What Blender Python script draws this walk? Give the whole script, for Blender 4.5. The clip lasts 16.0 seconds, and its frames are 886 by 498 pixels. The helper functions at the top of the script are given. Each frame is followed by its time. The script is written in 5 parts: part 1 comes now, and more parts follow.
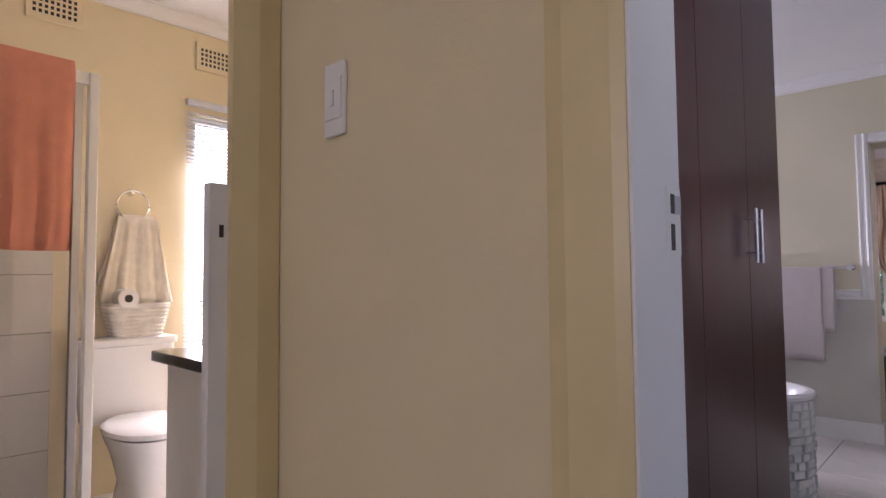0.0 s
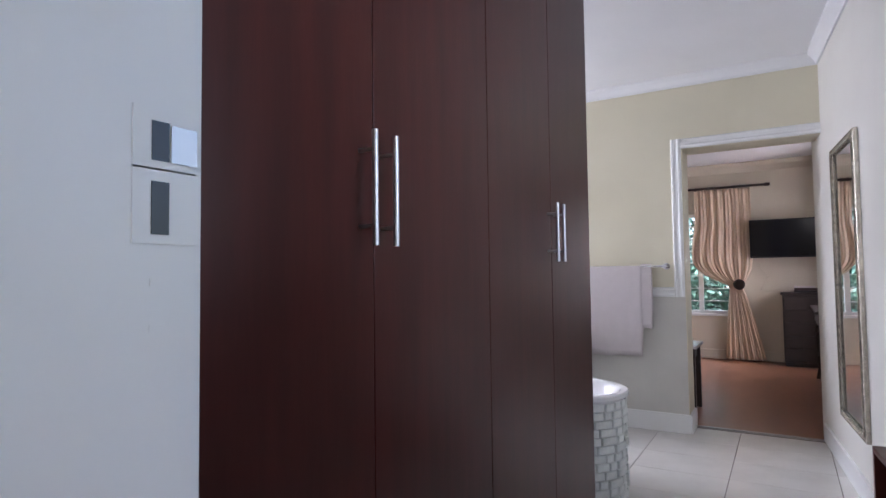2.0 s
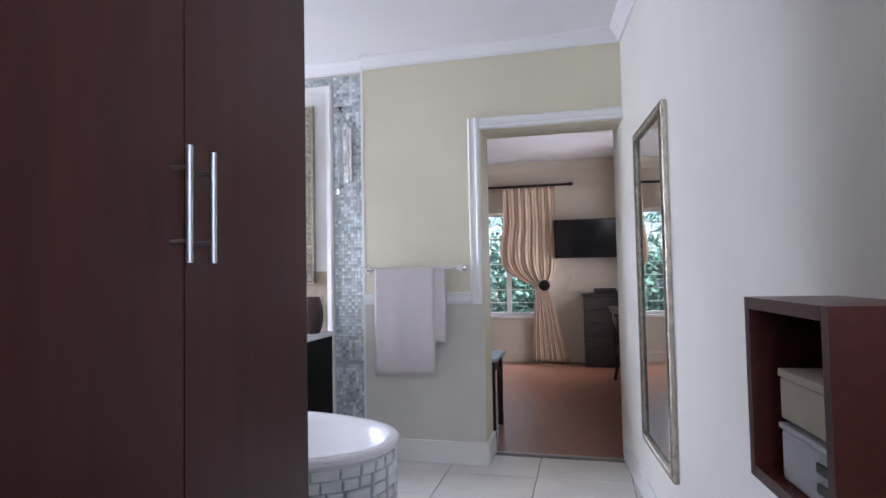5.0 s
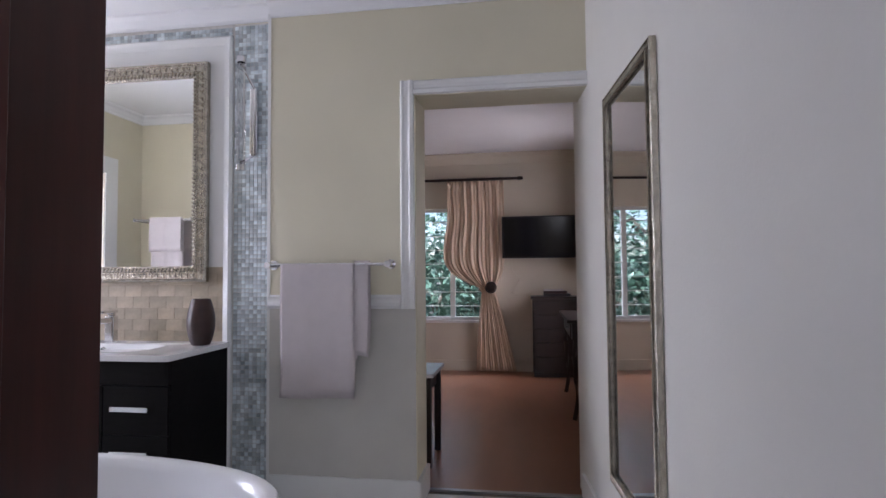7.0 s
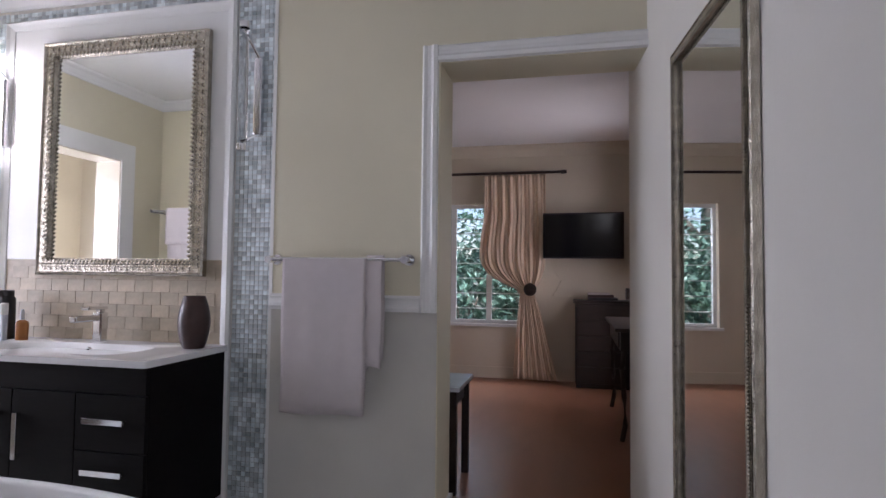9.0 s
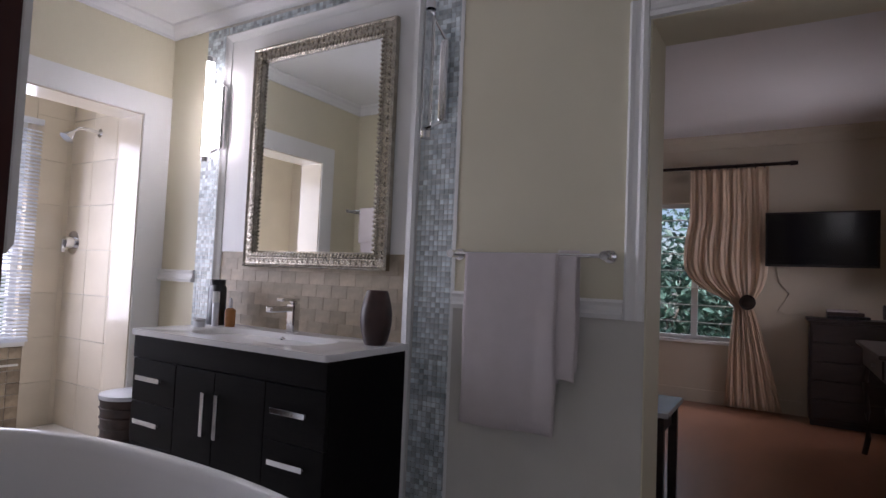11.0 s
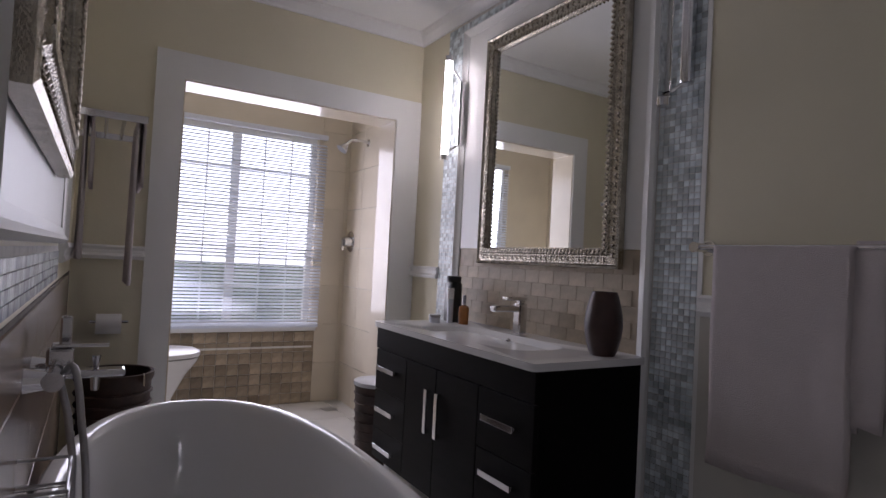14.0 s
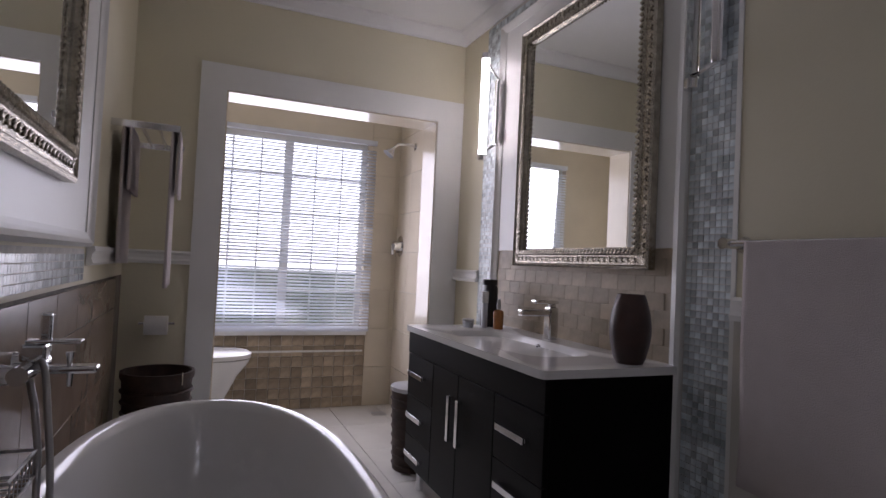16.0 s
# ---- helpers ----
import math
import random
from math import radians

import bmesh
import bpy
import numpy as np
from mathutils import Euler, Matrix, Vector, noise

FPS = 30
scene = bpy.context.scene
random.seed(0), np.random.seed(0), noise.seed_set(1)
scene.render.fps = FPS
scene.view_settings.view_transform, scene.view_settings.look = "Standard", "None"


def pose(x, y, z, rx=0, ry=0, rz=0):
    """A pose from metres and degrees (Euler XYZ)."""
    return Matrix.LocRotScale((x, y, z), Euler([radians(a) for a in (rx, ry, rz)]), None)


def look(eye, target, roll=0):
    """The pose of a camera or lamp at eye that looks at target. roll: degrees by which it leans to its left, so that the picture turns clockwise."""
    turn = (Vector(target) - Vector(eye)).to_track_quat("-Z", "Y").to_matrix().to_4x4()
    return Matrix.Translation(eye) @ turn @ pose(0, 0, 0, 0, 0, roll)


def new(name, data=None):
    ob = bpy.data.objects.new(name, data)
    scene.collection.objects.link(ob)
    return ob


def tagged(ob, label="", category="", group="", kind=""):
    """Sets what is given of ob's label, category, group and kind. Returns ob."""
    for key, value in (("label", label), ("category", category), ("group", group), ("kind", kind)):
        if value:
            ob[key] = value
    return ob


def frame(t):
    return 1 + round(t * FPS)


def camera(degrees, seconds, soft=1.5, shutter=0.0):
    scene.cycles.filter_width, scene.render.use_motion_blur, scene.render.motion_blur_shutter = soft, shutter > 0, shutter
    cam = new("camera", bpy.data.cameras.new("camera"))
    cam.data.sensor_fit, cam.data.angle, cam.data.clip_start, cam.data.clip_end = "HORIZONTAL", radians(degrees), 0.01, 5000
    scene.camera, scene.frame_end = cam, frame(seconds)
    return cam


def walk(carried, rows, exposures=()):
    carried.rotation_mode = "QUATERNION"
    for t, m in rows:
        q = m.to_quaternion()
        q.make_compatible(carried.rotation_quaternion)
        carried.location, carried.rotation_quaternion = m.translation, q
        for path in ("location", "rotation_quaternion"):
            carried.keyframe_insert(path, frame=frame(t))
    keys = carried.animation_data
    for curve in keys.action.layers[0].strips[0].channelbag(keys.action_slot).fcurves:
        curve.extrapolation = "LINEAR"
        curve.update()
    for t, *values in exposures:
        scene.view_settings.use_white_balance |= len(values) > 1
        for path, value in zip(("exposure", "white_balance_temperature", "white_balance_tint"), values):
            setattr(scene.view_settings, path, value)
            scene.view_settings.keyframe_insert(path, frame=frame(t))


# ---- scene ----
cam = camera(75.5, 16.0)
PATH = [
    (0, (0.432, 0.363, 1.166), (-0.946, 1.808, 1.267), -0.5),
    (0.5, (0.447, 0.463, 1.161), (-0.884, 1.952, 1.263), -0.3),
    (1, (0.492, 0.534, 1.173), (-0.771, 2.082, 1.266), -0.3),
    (1.5, (0.516, 0.621, 1.178), (-0.645, 2.247, 1.267), -0.4),
    (2, (0.472, 0.788, 1.17), (-0.548, 2.506, 1.261), -0.7),
    (2.5, (0.473, 0.885, 1.164), (-0.425, 2.67, 1.255), -0.9),
    (3, (0.492, 1.054, 1.173), (-0.298, 2.889, 1.263), -1.1),
    (3.5, (0.505, 1.249, 1.18), (-0.212, 3.114, 1.268), -1.1),
    (4, (0.502, 1.413, 1.168), (-0.155, 3.3, 1.255), -1.1),
    (4.5, (0.487, 1.624, 1.185), (-0.085, 3.538, 1.269), -1.1),
    (5, (0.466, 1.776, 1.186), (-0.01, 3.717, 1.269), -1.1),
    (5.2, (0.454, 1.837, 1.181), (0.02, 3.787, 1.265), -1.2),
    (7.5, (0.407, 2.592, 1.159), (0.117, 4.569, 1.246), -0.3),
    (8, (0.387, 2.695, 1.156), (0.097, 4.672, 1.241), 0.0),
    (8.5, (0.401, 2.804, 1.156), (0.064, 4.773, 1.243), 0.2),
    (9, (0.417, 2.904, 1.154), (-0.023, 4.853, 1.243), 0.6),
    (9.5, (0.411, 2.977, 1.15), (-0.185, 4.884, 1.236), 1.0),
    (10, (0.374, 3.041, 1.136), (-0.39, 4.887, 1.223), 1.4),
    (12.5, (0.207, 3.409, 1.105), (-1.164, 4.862, 1.191), 3.1),
    (13, (0.228, 3.462, 1.123), (-1.266, 4.789, 1.189), 2.9),
    (13.5, (0.252, 3.518, 1.122), (-1.358, 4.703, 1.181), 3.0),
    (14, (0.264, 3.57, 1.12), (-1.449, 4.601, 1.17), 3.0),
    (14.5, (0.282, 3.629, 1.107), (-1.506, 4.524, 1.157), 3.0),
    (15, (0.302, 3.681, 1.103), (-1.521, 4.5, 1.155), 3.0),
    (15.5, (0.314, 3.74, 1.104), (-1.521, 4.532, 1.161), 2.9),
    (16, (0.307, 3.833, 1.111), (-1.536, 4.608, 1.171), 2.7),
]
EXPOSURES = [(0, 0.95, 6000, 34), (0.5, 1.15, 6050, 32), (1.0, 1.3, 6100, 30), (1.5, 1.4, 5950, 28), (2.0, 1.55, 5750, 22), (4.5, 1.65, 5550, 20), (7.5, 0.85, 5800, 24), (8.5, 0.82, 5850, 24), (10, 0.42, 5900, 25), (12.5, -0.5, 6050, 27), (16, -0.7, 6200, 28)]
walk(cam, [(t, look(eye, target, roll)) for t, eye, target, roll in PATH], EXPOSURES)

# ---- world, sun, large lights ----
world = bpy.data.worlds.new("sky")
world.use_nodes = True
scene.world = world
sky = world.node_tree.nodes.new("ShaderNodeTexSky")
sky.sky_type = 'NISHITA'
sky.sun_disc = False
sky.sun_elevation, sky.sun_rotation = radians(50), radians(200)
bgn = world.node_tree.nodes["Background"]
world.node_tree.links.new(sky.outputs[0], bgn.inputs[0])
bgn.inputs[1].default_value = 0.15
sun = new("sun", bpy.data.lights.new("sun", 'SUN'))
sun.data.energy, sun.data.angle, sun.data.color = 5.0, radians(0.5), (1.0, 0.95, 0.87)
sun.matrix_world = look((0, 0, 0), (0.35, 0.7, -1.0))


def area_light(name, at, to, w, h, power, color=(1, 1, 1)):
    ob = new(name, bpy.data.lights.new(name, 'AREA'))
    ob.data.shape, ob.data.size, ob.data.size_y = 'RECTANGLE', w, h
    ob.data.energy, ob.data.color = power, color
    ob.matrix_world = look(at, to)
    return ob


area_light("shower_window_light", (-3.97, 4.45, 1.35), (0, 4.3, 1.1), 1.0, 1.3, 20, (0.95, 0.97, 1.0))
area_light("shower_outside_light", (-5.7, 4.4, 2.55), (-4.0, 4.4, 2.55), 3.6, 3.1, 165, (0.93, 0.97, 1.0))
area_light("bedroom_window_light", (-0.7, 10.4, 2.65), (-0.5, 8.0, 0.6), 1.6, 0.7, 45, (0.9, 0.97, 1.0))
area_light("bedroom_side_light", (1.36, 8.45, 1.29), (0.0, 8.45, 1.2), 1.05, 1.3, 13, (1.0, 0.92, 0.88))
area_light("guest_window_light", (-3.08, 2.15, 1.35), (0, 1.0, 1.0), 0.6, 1.1, 31, (1, 0.93, 0.8))
# added fill from behind the start point, to brighten lobby and passage
area_light("lobby_window_light", (0.55, -1.55, 1.6), (0.55, 5, 1.3), 1.0, 1.2, 3.2, (1.0, 0.95, 0.93))
# added fill, out of view: lifts the passage ceiling and wardrobe top, no window here
area_light("passage_window_light", (1.08, 1.55, 1.6), (0.3, 2.3, 2.6), 0.7, 0.9, 5.6, (0.88, 0.94, 1.0))


# ---- materials ----
def mat(name, base, rough=0.5, metal=0.0, vary=0.08, scale=6.0, bump=0.0, bscale=60.0, spec=0.5, piece=0.0, stretch=(1, 1, 1), coat=0.0, second=None):
    m = bpy.data.materials.new(name)
    m.use_nodes = True
    nt = m.node_tree
    b = nt.nodes["Principled BSDF"]
    b.inputs["Roughness"].default_value = rough
    b.inputs["Metallic"].default_value = metal
    b.inputs["Specular IOR Level"].default_value = spec
    b.inputs["Coat Weight"].default_value = coat
    tc = nt.nodes.new("ShaderNodeTexCoord")
    mp = nt.nodes.new("ShaderNodeMapping")
    mp.inputs["Scale"].default_value = stretch
    nt.links.new(tc.outputs["Object"], mp.inputs[0])
    n1 = nt.nodes.new("ShaderNodeTexNoise")
    n1.inputs["Scale"].default_value, n1.inputs["Detail"].default_value = scale, 5
    nt.links.new(mp.outputs[0], n1.inputs["Vector"])
    n2 = nt.nodes.new("ShaderNodeTexNoise")
    n2.inputs["Scale"].default_value, n2.inputs["Detail"].default_value = bscale, 3
    nt.links.new(mp.outputs[0], n2.inputs["Vector"])
    mix = nt.nodes.new("ShaderNodeMix")
    mix.data_type = 'RGBA'
    lo = [c * (1 - vary) for c in base]
    hi = [min(1, c * (1 + vary)) for c in base] if second is None else second
    mix.inputs[6].default_value = (*lo, 1)
    mix.inputs[7].default_value = (*hi, 1)
    add = nt.nodes.new("ShaderNodeMath")
    add.operation = 'MULTIPLY_ADD'
    add.inputs[1].default_value = 0.3
    nt.links.new(n2.outputs[0], add.inputs[0])
    ramp = nt.nodes.new("ShaderNodeMapRange")
    ramp.inputs[1].default_value, ramp.inputs[2].default_value = 0.35, 0.65
    ramp.inputs[3].default_value, ramp.inputs[4].default_value = -0.15, 0.85
    nt.links.new(n1.outputs[0], ramp.inputs[0])
    nt.links.new(ramp.outputs[0], add.inputs[2])
    nt.links.new(add.outputs[0], mix.inputs[0])
    col = mix.outputs[2]
    if piece:
        oi = nt.nodes.new("ShaderNodeObjectInfo")
        ge = nt.nodes.new("ShaderNodeNewGeometry")
        rnd = nt.nodes.new("ShaderNodeMath")
        rnd.operation = 'ADD'
        nt.links.new(oi.outputs["Random"], rnd.inputs[0])
        nt.links.new(ge.outputs["Random Per Island"], rnd.inputs[1])
        fr = nt.nodes.new("ShaderNodeMath")
        fr.operation = 'FRACT'
        nt.links.new(rnd.outputs[0], fr.inputs[0])
        mr = nt.nodes.new("ShaderNodeMapRange")
        mr.inputs[3].default_value, mr.inputs[4].default_value = 1 - piece, 1 + piece * 0.6
        nt.links.new(fr.outputs[0], mr.inputs[0])
        hs = nt.nodes.new("ShaderNodeHueSaturation")
        nt.links.new(mr.outputs[0], hs.inputs["Value"])
        nt.links.new(col, hs.inputs["Color"])
        col = hs.outputs[0]
    nt.links.new(col, b.inputs["Base Color"])
    if bump:
        bp = nt.nodes.new("ShaderNodeBump")
        bp.inputs["Strength"].default_value, bp.inputs["Distance"].default_value = bump, 0.004
        nt.links.new(n2.outputs[0], bp.inputs["Height"])
        nt.links.new(bp.outputs[0], b.inputs["Normal"])
    return m


M_CREAM = mat("cream_wall_paint", (0.72, 0.67, 0.51), 0.6, vary=0.03, scale=1.5, bump=0.15, bscale=90)
M_GUEST = mat("warm_yellow_wall_paint", (0.74, 0.64, 0.42), 0.6, vary=0.03, scale=1.5, bump=0.15, bscale=90)
M_BEIGE = mat("beige_wall_paint", (0.68, 0.62, 0.5), 0.65, vary=0.03, scale=1.5, bump=0.15, bscale=90)
M_OFFW = mat("off_white_wall_paint", (0.74, 0.72, 0.66), 0.55, vary=0.03, scale=1.5, bump=0.12, bscale=90)
M_WHITE = mat("white_gloss_paint", (0.82, 0.82, 0.8), 0.35, vary=0.02, scale=3, bump=0.05, bscale=40)
M_CREAMGLOSS = mat("cream_gloss_paint", (0.7, 0.58, 0.32), 0.35, vary=0.04, scale=5, bump=0.1, bscale=40)
M_CEIL = mat("white_ceiling_paint", (0.82, 0.82, 0.82), 0.75, vary=0.02, scale=2, bump=0.1, bscale=120)
M_TILEW = mat("white_glazed_floor_tile", (0.74, 0.72, 0.68), 0.18, vary=0.04, scale=4, piece=0.05, bump=0.03, bscale=15)
M_GROUT = mat("grey_grout", (0.16, 0.14, 0.12), 0.85, vary=0.2, scale=20)
M_GROUTW = mat("pale_grout", (0.62, 0.6, 0.56), 0.85, vary=0.1, scale=30)
M_WALLTILE = mat("ivory_wall_tile", (0.68, 0.61, 0.5), 0.16, vary=0.05, scale=3, piece=0.05)
M_LOWTILE = mat("pale_grey_dado_tile", (0.62, 0.6, 0.55), 0.4, vary=0.04, scale=3)
M_TRAV = mat("tumbled_travertine", (0.5, 0.42, 0.31), 0.5, vary=0.16, scale=11, bump=0.3, bscale=50, piece=0.16)
M_BATHTILE = mat("brown_glazed_wall_tile", (0.27, 0.2, 0.15), 0.22, vary=0.12, scale=5, piece=0.1, bump=0.05, bscale=20)
M_PATCH = mat("brown_patchwork_stone", (0.36, 0.29, 0.21), 0.5, vary=0.35, scale=9, bump=0.3, bscale=50, piece=0.34)
M_MOSAIC = mat("blue_green_glass_mosaic", (0.58, 0.66, 0.69), 0.2, vary=0.12, scale=14, piece=0.4, second=(0.8, 0.86, 0.87))
M_SPLIT = mat("pale_green_split_stone", (0.62, 0.66, 0.63), 0.6, vary=0.1, scale=12, bump=0.5, bscale=45, piece=0.1, second=(0.74, 0.76, 0.73))
M_WARD = mat("dark_mahogany_wood", (0.042, 0.0085, 0.0065), 0.3, spec=0.3, vary=0.2, scale=5, stretch=(4, 4, 0.4), bscale=40, bump=0.03)
M_CUBE = mat("red_mahogany_shelf_wood", (0.085, 0.016, 0.011), 0.35, vary=0.14, scale=6, stretch=(0.6, 6, 8), bscale=40, bump=0.05)
M_VAN = mat("espresso_veneer", (0.004, 0.003, 0.0028), 0.5, spec=0.1, vary=0.3, scale=8, stretch=(1, 6, 6), bscale=50, bump=0.03)
M_CHROME = mat("chrome", (0.75, 0.75, 0.77), 0.12, metal=1, vary=0.03)
M_STEEL = mat("brushed_steel", (0.5, 0.5, 0.51), 0.42, metal=1, vary=0.05, bscale=200)
M_SILVER = mat("antique_silver_leaf", (0.46, 0.42, 0.35), 0.25, metal=0.95, vary=0.2, scale=30, bump=0.6, bscale=160)
M_CERAM = mat("white_ceramic", (0.8, 0.8, 0.8), 0.1, vary=0.004, scale=2)
M_MIRROR = mat("mirror_glass", (0.88, 0.9, 0.89), 0.015, metal=1, vary=0.01)
M_TOWELW = mat("pale_lilac_towelling", (0.66, 0.6, 0.6), 0.95, vary=0.015, scale=20, bump=1.0, bscale=400, spec=0.1)
M_TOWELP = mat("coral_towelling", (0.85, 0.36, 0.25), 0.95, vary=0.03, scale=20, bump=1.0, bscale=300, spec=0.1)
M_TOWELC = mat("cream_towelling", (0.78, 0.72, 0.6), 0.95, vary=0.06, scale=20, bump=1.0, bscale=300, spec=0.1)
M_LAM = mat("honey_laminate_floor", (0.27, 0.12, 0.065), 0.28, vary=0.06, scale=3, stretch=(3, 0.8, 1), bscale=18)
M_CURT = mat("apricot_satin_curtain", (0.72, 0.57, 0.42), 0.5, vary=0.03, scale=8, bump=0.2, bscale=200)
M_DARKW = mat("dark_stained_furniture_wood", (0.022, 0.013, 0.01), 0.35, vary=0.3, scale=8, stretch=(1, 1, 5))
# also serves as the painted dark inside small holes
M_BLACK = mat("black_plastic_and_hole_shade", (0.012, 0.012, 0.014), 0.3, vary=0.1)
M_SCREEN = mat("black_screen", (0.006, 0.006, 0.008), 0.12, vary=0.05)
M_BLIND = mat("white_blind_slat", (0.8, 0.82, 0.86), 0.4, vary=0.02)
_n = M_BLIND.node_tree
_t = _n.nodes.new("ShaderNodeBsdfTranslucent")
_t.inputs["Color"].default_value = (0.8, 0.84, 0.92, 1)
_m = _n.nodes.new("ShaderNodeMixShader")
_m.inputs[0].default_value = 0.4
_n.links.new(_n.nodes["Principled BSDF"].outputs[0], _m.inputs[1])
_n.links.new(_t.outputs[0], _m.inputs[2])
_n.links.new(_m.outputs[0], _n.nodes["Material Output"].inputs["Surface"])
M_LEAF = mat("green_leaves", (0.1, 0.22, 0.14), 0.4, vary=0.4, scale=3, piece=0.4, second=(0.24, 0.42, 0.34))
M_BARK = mat("grey_bark", (0.24, 0.2, 0.16), 0.9, vary=0.4, scale=6, bump=1.0, bscale=20)
M_GRASS = mat("lawn", (0.07, 0.12, 0.03), 0.9, vary=0.4, scale=3, bump=0.5)
M_VASE = mat("brown_ribbed_ceramic", (0.045, 0.02, 0.016), 0.4, vary=0.3, scale=10, bump=0.4, bscale=50)
M_WICKER = mat("white_wicker", (0.75, 0.72, 0.66), 0.7, vary=0.1, scale=20)
M_BASKET = mat("dark_brown_wicker", (0.04, 0.02, 0.014), 0.6, vary=0.3, scale=20, bump=0.5)
M_PAPER = mat("white_tissue", (0.85, 0.84, 0.82), 0.95, vary=0.03)
M_PLAST = mat("clear_grey_plastic", (0.6, 0.62, 0.66), 0.25, vary=0.05)
M_BEIGEBOX = mat("cream_card_box", (0.6, 0.53, 0.42), 0.7, vary=0.06)
M_AMBER = mat("amber_liquid", (0.42, 0.17, 0.05), 0.15, vary=0.1)
M_GRANITE = mat("black_granite", (0.02, 0.02, 0.022), 0.12, vary=0.6, scale=80)
M_GLASS = bpy.data.materials.new("clear_glass")
M_GLASS.use_nodes = True
_b = M_GLASS.node_tree.nodes["Principled BSDF"]
_b.inputs["Transmission Weight"].default_value, _b.inputs["Roughness"].default_value, _b.inputs["IOR"].default_value = 1.0, 0.02, 1.45
M_TUBE = bpy.data.materials.new("lit_glass_tube")
M_TUBE.use_nodes = True
_b = M_TUBE.node_tree.nodes["Principled BSDF"]
_b.inputs["Emission Color"].default_value, _b.inputs["Emission Strength"].default_value = (1, 0.96, 0.9, 1), 14


# ---- building helpers ----
def bx(bm, x0, y0, z0, x1, y1, z1):
    v = [bm.verts.new(p) for p in ((x0, y0, z0), (x1, y0, z0), (x1, y1, z0), (x0, y1, z0), (x0, y0, z1), (x1, y0, z1), (x1, y1, z1), (x0, y1, z1))]
    for f in ((3, 2, 1, 0), (4, 5, 6, 7), (0, 1, 5, 4), (1, 2, 6, 5), (2, 3, 7, 6), (3, 0, 4, 7)):
        bm.faces.new([v[i] for i in f])


def boxes(*bs):
    bm = bmesh.new()
    for b in bs:
        bx(bm, *b)
    return bm


def rod(bm, p0, p1, r, r1=None, n=12):
    p0, p1 = Vector(p0), Vector(p1)
    q = (p1 - p0).to_track_quat("Z", "Y")
    r1 = r if r1 is None else r1
    a, b = [], []
    for i in range(n):
        c = Vector((math.cos(2 * math.pi * i / n), math.sin(2 * math.pi * i / n), 0))
        a.append(bm.verts.new(p0 + q @ (c * r)))
        b.append(bm.verts.new(p1 + q @ (c * r1)))
    for i in range(n):
        bm.faces.new((a[i], a[(i + 1) % n], b[(i + 1) % n], b[i]))
    bm.faces.new(a[::-1])
    bm.faces.new(b)


def rods(*rs):
    bm = bmesh.new()
    for r in rs:
        rod(bm, *r)
    return bm


def loops(bm, rings, close_first=True, close_last=True):
    """Skin over rings of points, each ring closed."""
    vs = [[bm.verts.new(p) for p in ring] for ring in rings]
    n = len(vs[0])
    for a, b in zip(vs, vs[1:]):
        for i in range(n):
            bm.faces.new((a[i], a[(i + 1) % n], b[(i + 1) % n], b[i]))
    if close_first:
        bm.faces.new(vs[0][::-1])
    if close_last:
        bm.faces.new(vs[-1])


def oval(cx, cy, z, a, b, n=48, e=2.0):
    out = []
    for i in range(n):
        t = 2 * math.pi * i / n
        c, s = math.cos(t), math.sin(t)
        out.append((cx + a * math.copysign(abs(c) ** (2 / e), c), cy + b * math.copysign(abs(s) ** (2 / e), s), z))
    return out


def lathe(prof, cx, cy, n=32, e=2.0, sy=1.0):
    bm = bmesh.new()
    loops(bm, [oval(cx, cy, z, r, r * sy, n, e) for r, z in prof])
    return bm


def moulding(x0, z0, x1, z1, prof, y, side=-1):
    """A mitred frame on a wall in the plane y; prof: (inset from the outer edge, depth)."""
    bm = bmesh.new()
    rings = []
    for px, pz, sx, sz in ((x0, z0, 1, 1), (x1, z0, -1, 1), (x1, z1, -1, -1), (x0, z1, 1, -1)):
        rings.append([bm.verts.new((px + sx * d, y + side * h, pz + sz * d)) for d, h in prof])
    m = len(prof)
    for k in range(4):
        a, b = rings[k], rings[(k + 1) % 4]
        for i in range(m):
            j = (i + 1) % m
            bm.faces.new((a[i], a[j], b[j], b[i]))
    bmesh.ops.recalc_face_normals(bm, faces=bm.faces)
    return bm


def tube(pts, r, n=10):
    bm = bmesh.new()
    pts = [Vector(p) for p in pts]
    rings = []
    for i, p in enumerate(pts):
        d = pts[min(i + 1, len(pts) - 1)] - pts[max(i - 1, 0)]
        q = d.to_track_quat("Z", "Y")
        rings.append([p + q @ Vector((r * math.cos(2 * math.pi * k / n), r * math.sin(2 * math.pi * k / n), 0)) for k in range(n)])
    loops(bm, rings)
    return bm


HOME = {}


def thing(name, label, category, at=(0, 0, 0), group="", kind=""):
    ob = new(name)
    ob.empty_display_size = 0.05
    ob.location = at
    HOME[ob.name] = Vector(at)
    return tagged(ob, label, category, group, kind)


def part(name, bm, material, parent=None, label="", smooth=False, bevel=0.0, local=False, kind=""):
    """Links a bmesh as one mesh object, given in world metres (local: in its parent's own)."""
    me = bpy.data.meshes.new(name)
    if smooth:
        for f in bm.faces:
            f.smooth = True
    bm.to_mesh(me)
    bm.free()
    me.materials.append(material)
    ob = new(name, me)
    if parent is not None:
        ob.parent = parent
        if not local and parent.name in HOME:
            ob.location = -HOME[parent.name]
    if bevel:
        mod = ob.modifiers.new("bevel", 'BEVEL')
        mod.width, mod.segments, mod.limit_method = bevel, 2, 'ANGLE'
    if smooth:
        me.set_sharp_from_angle(angle=radians(40))
    return tagged(ob, label, "", "", kind)


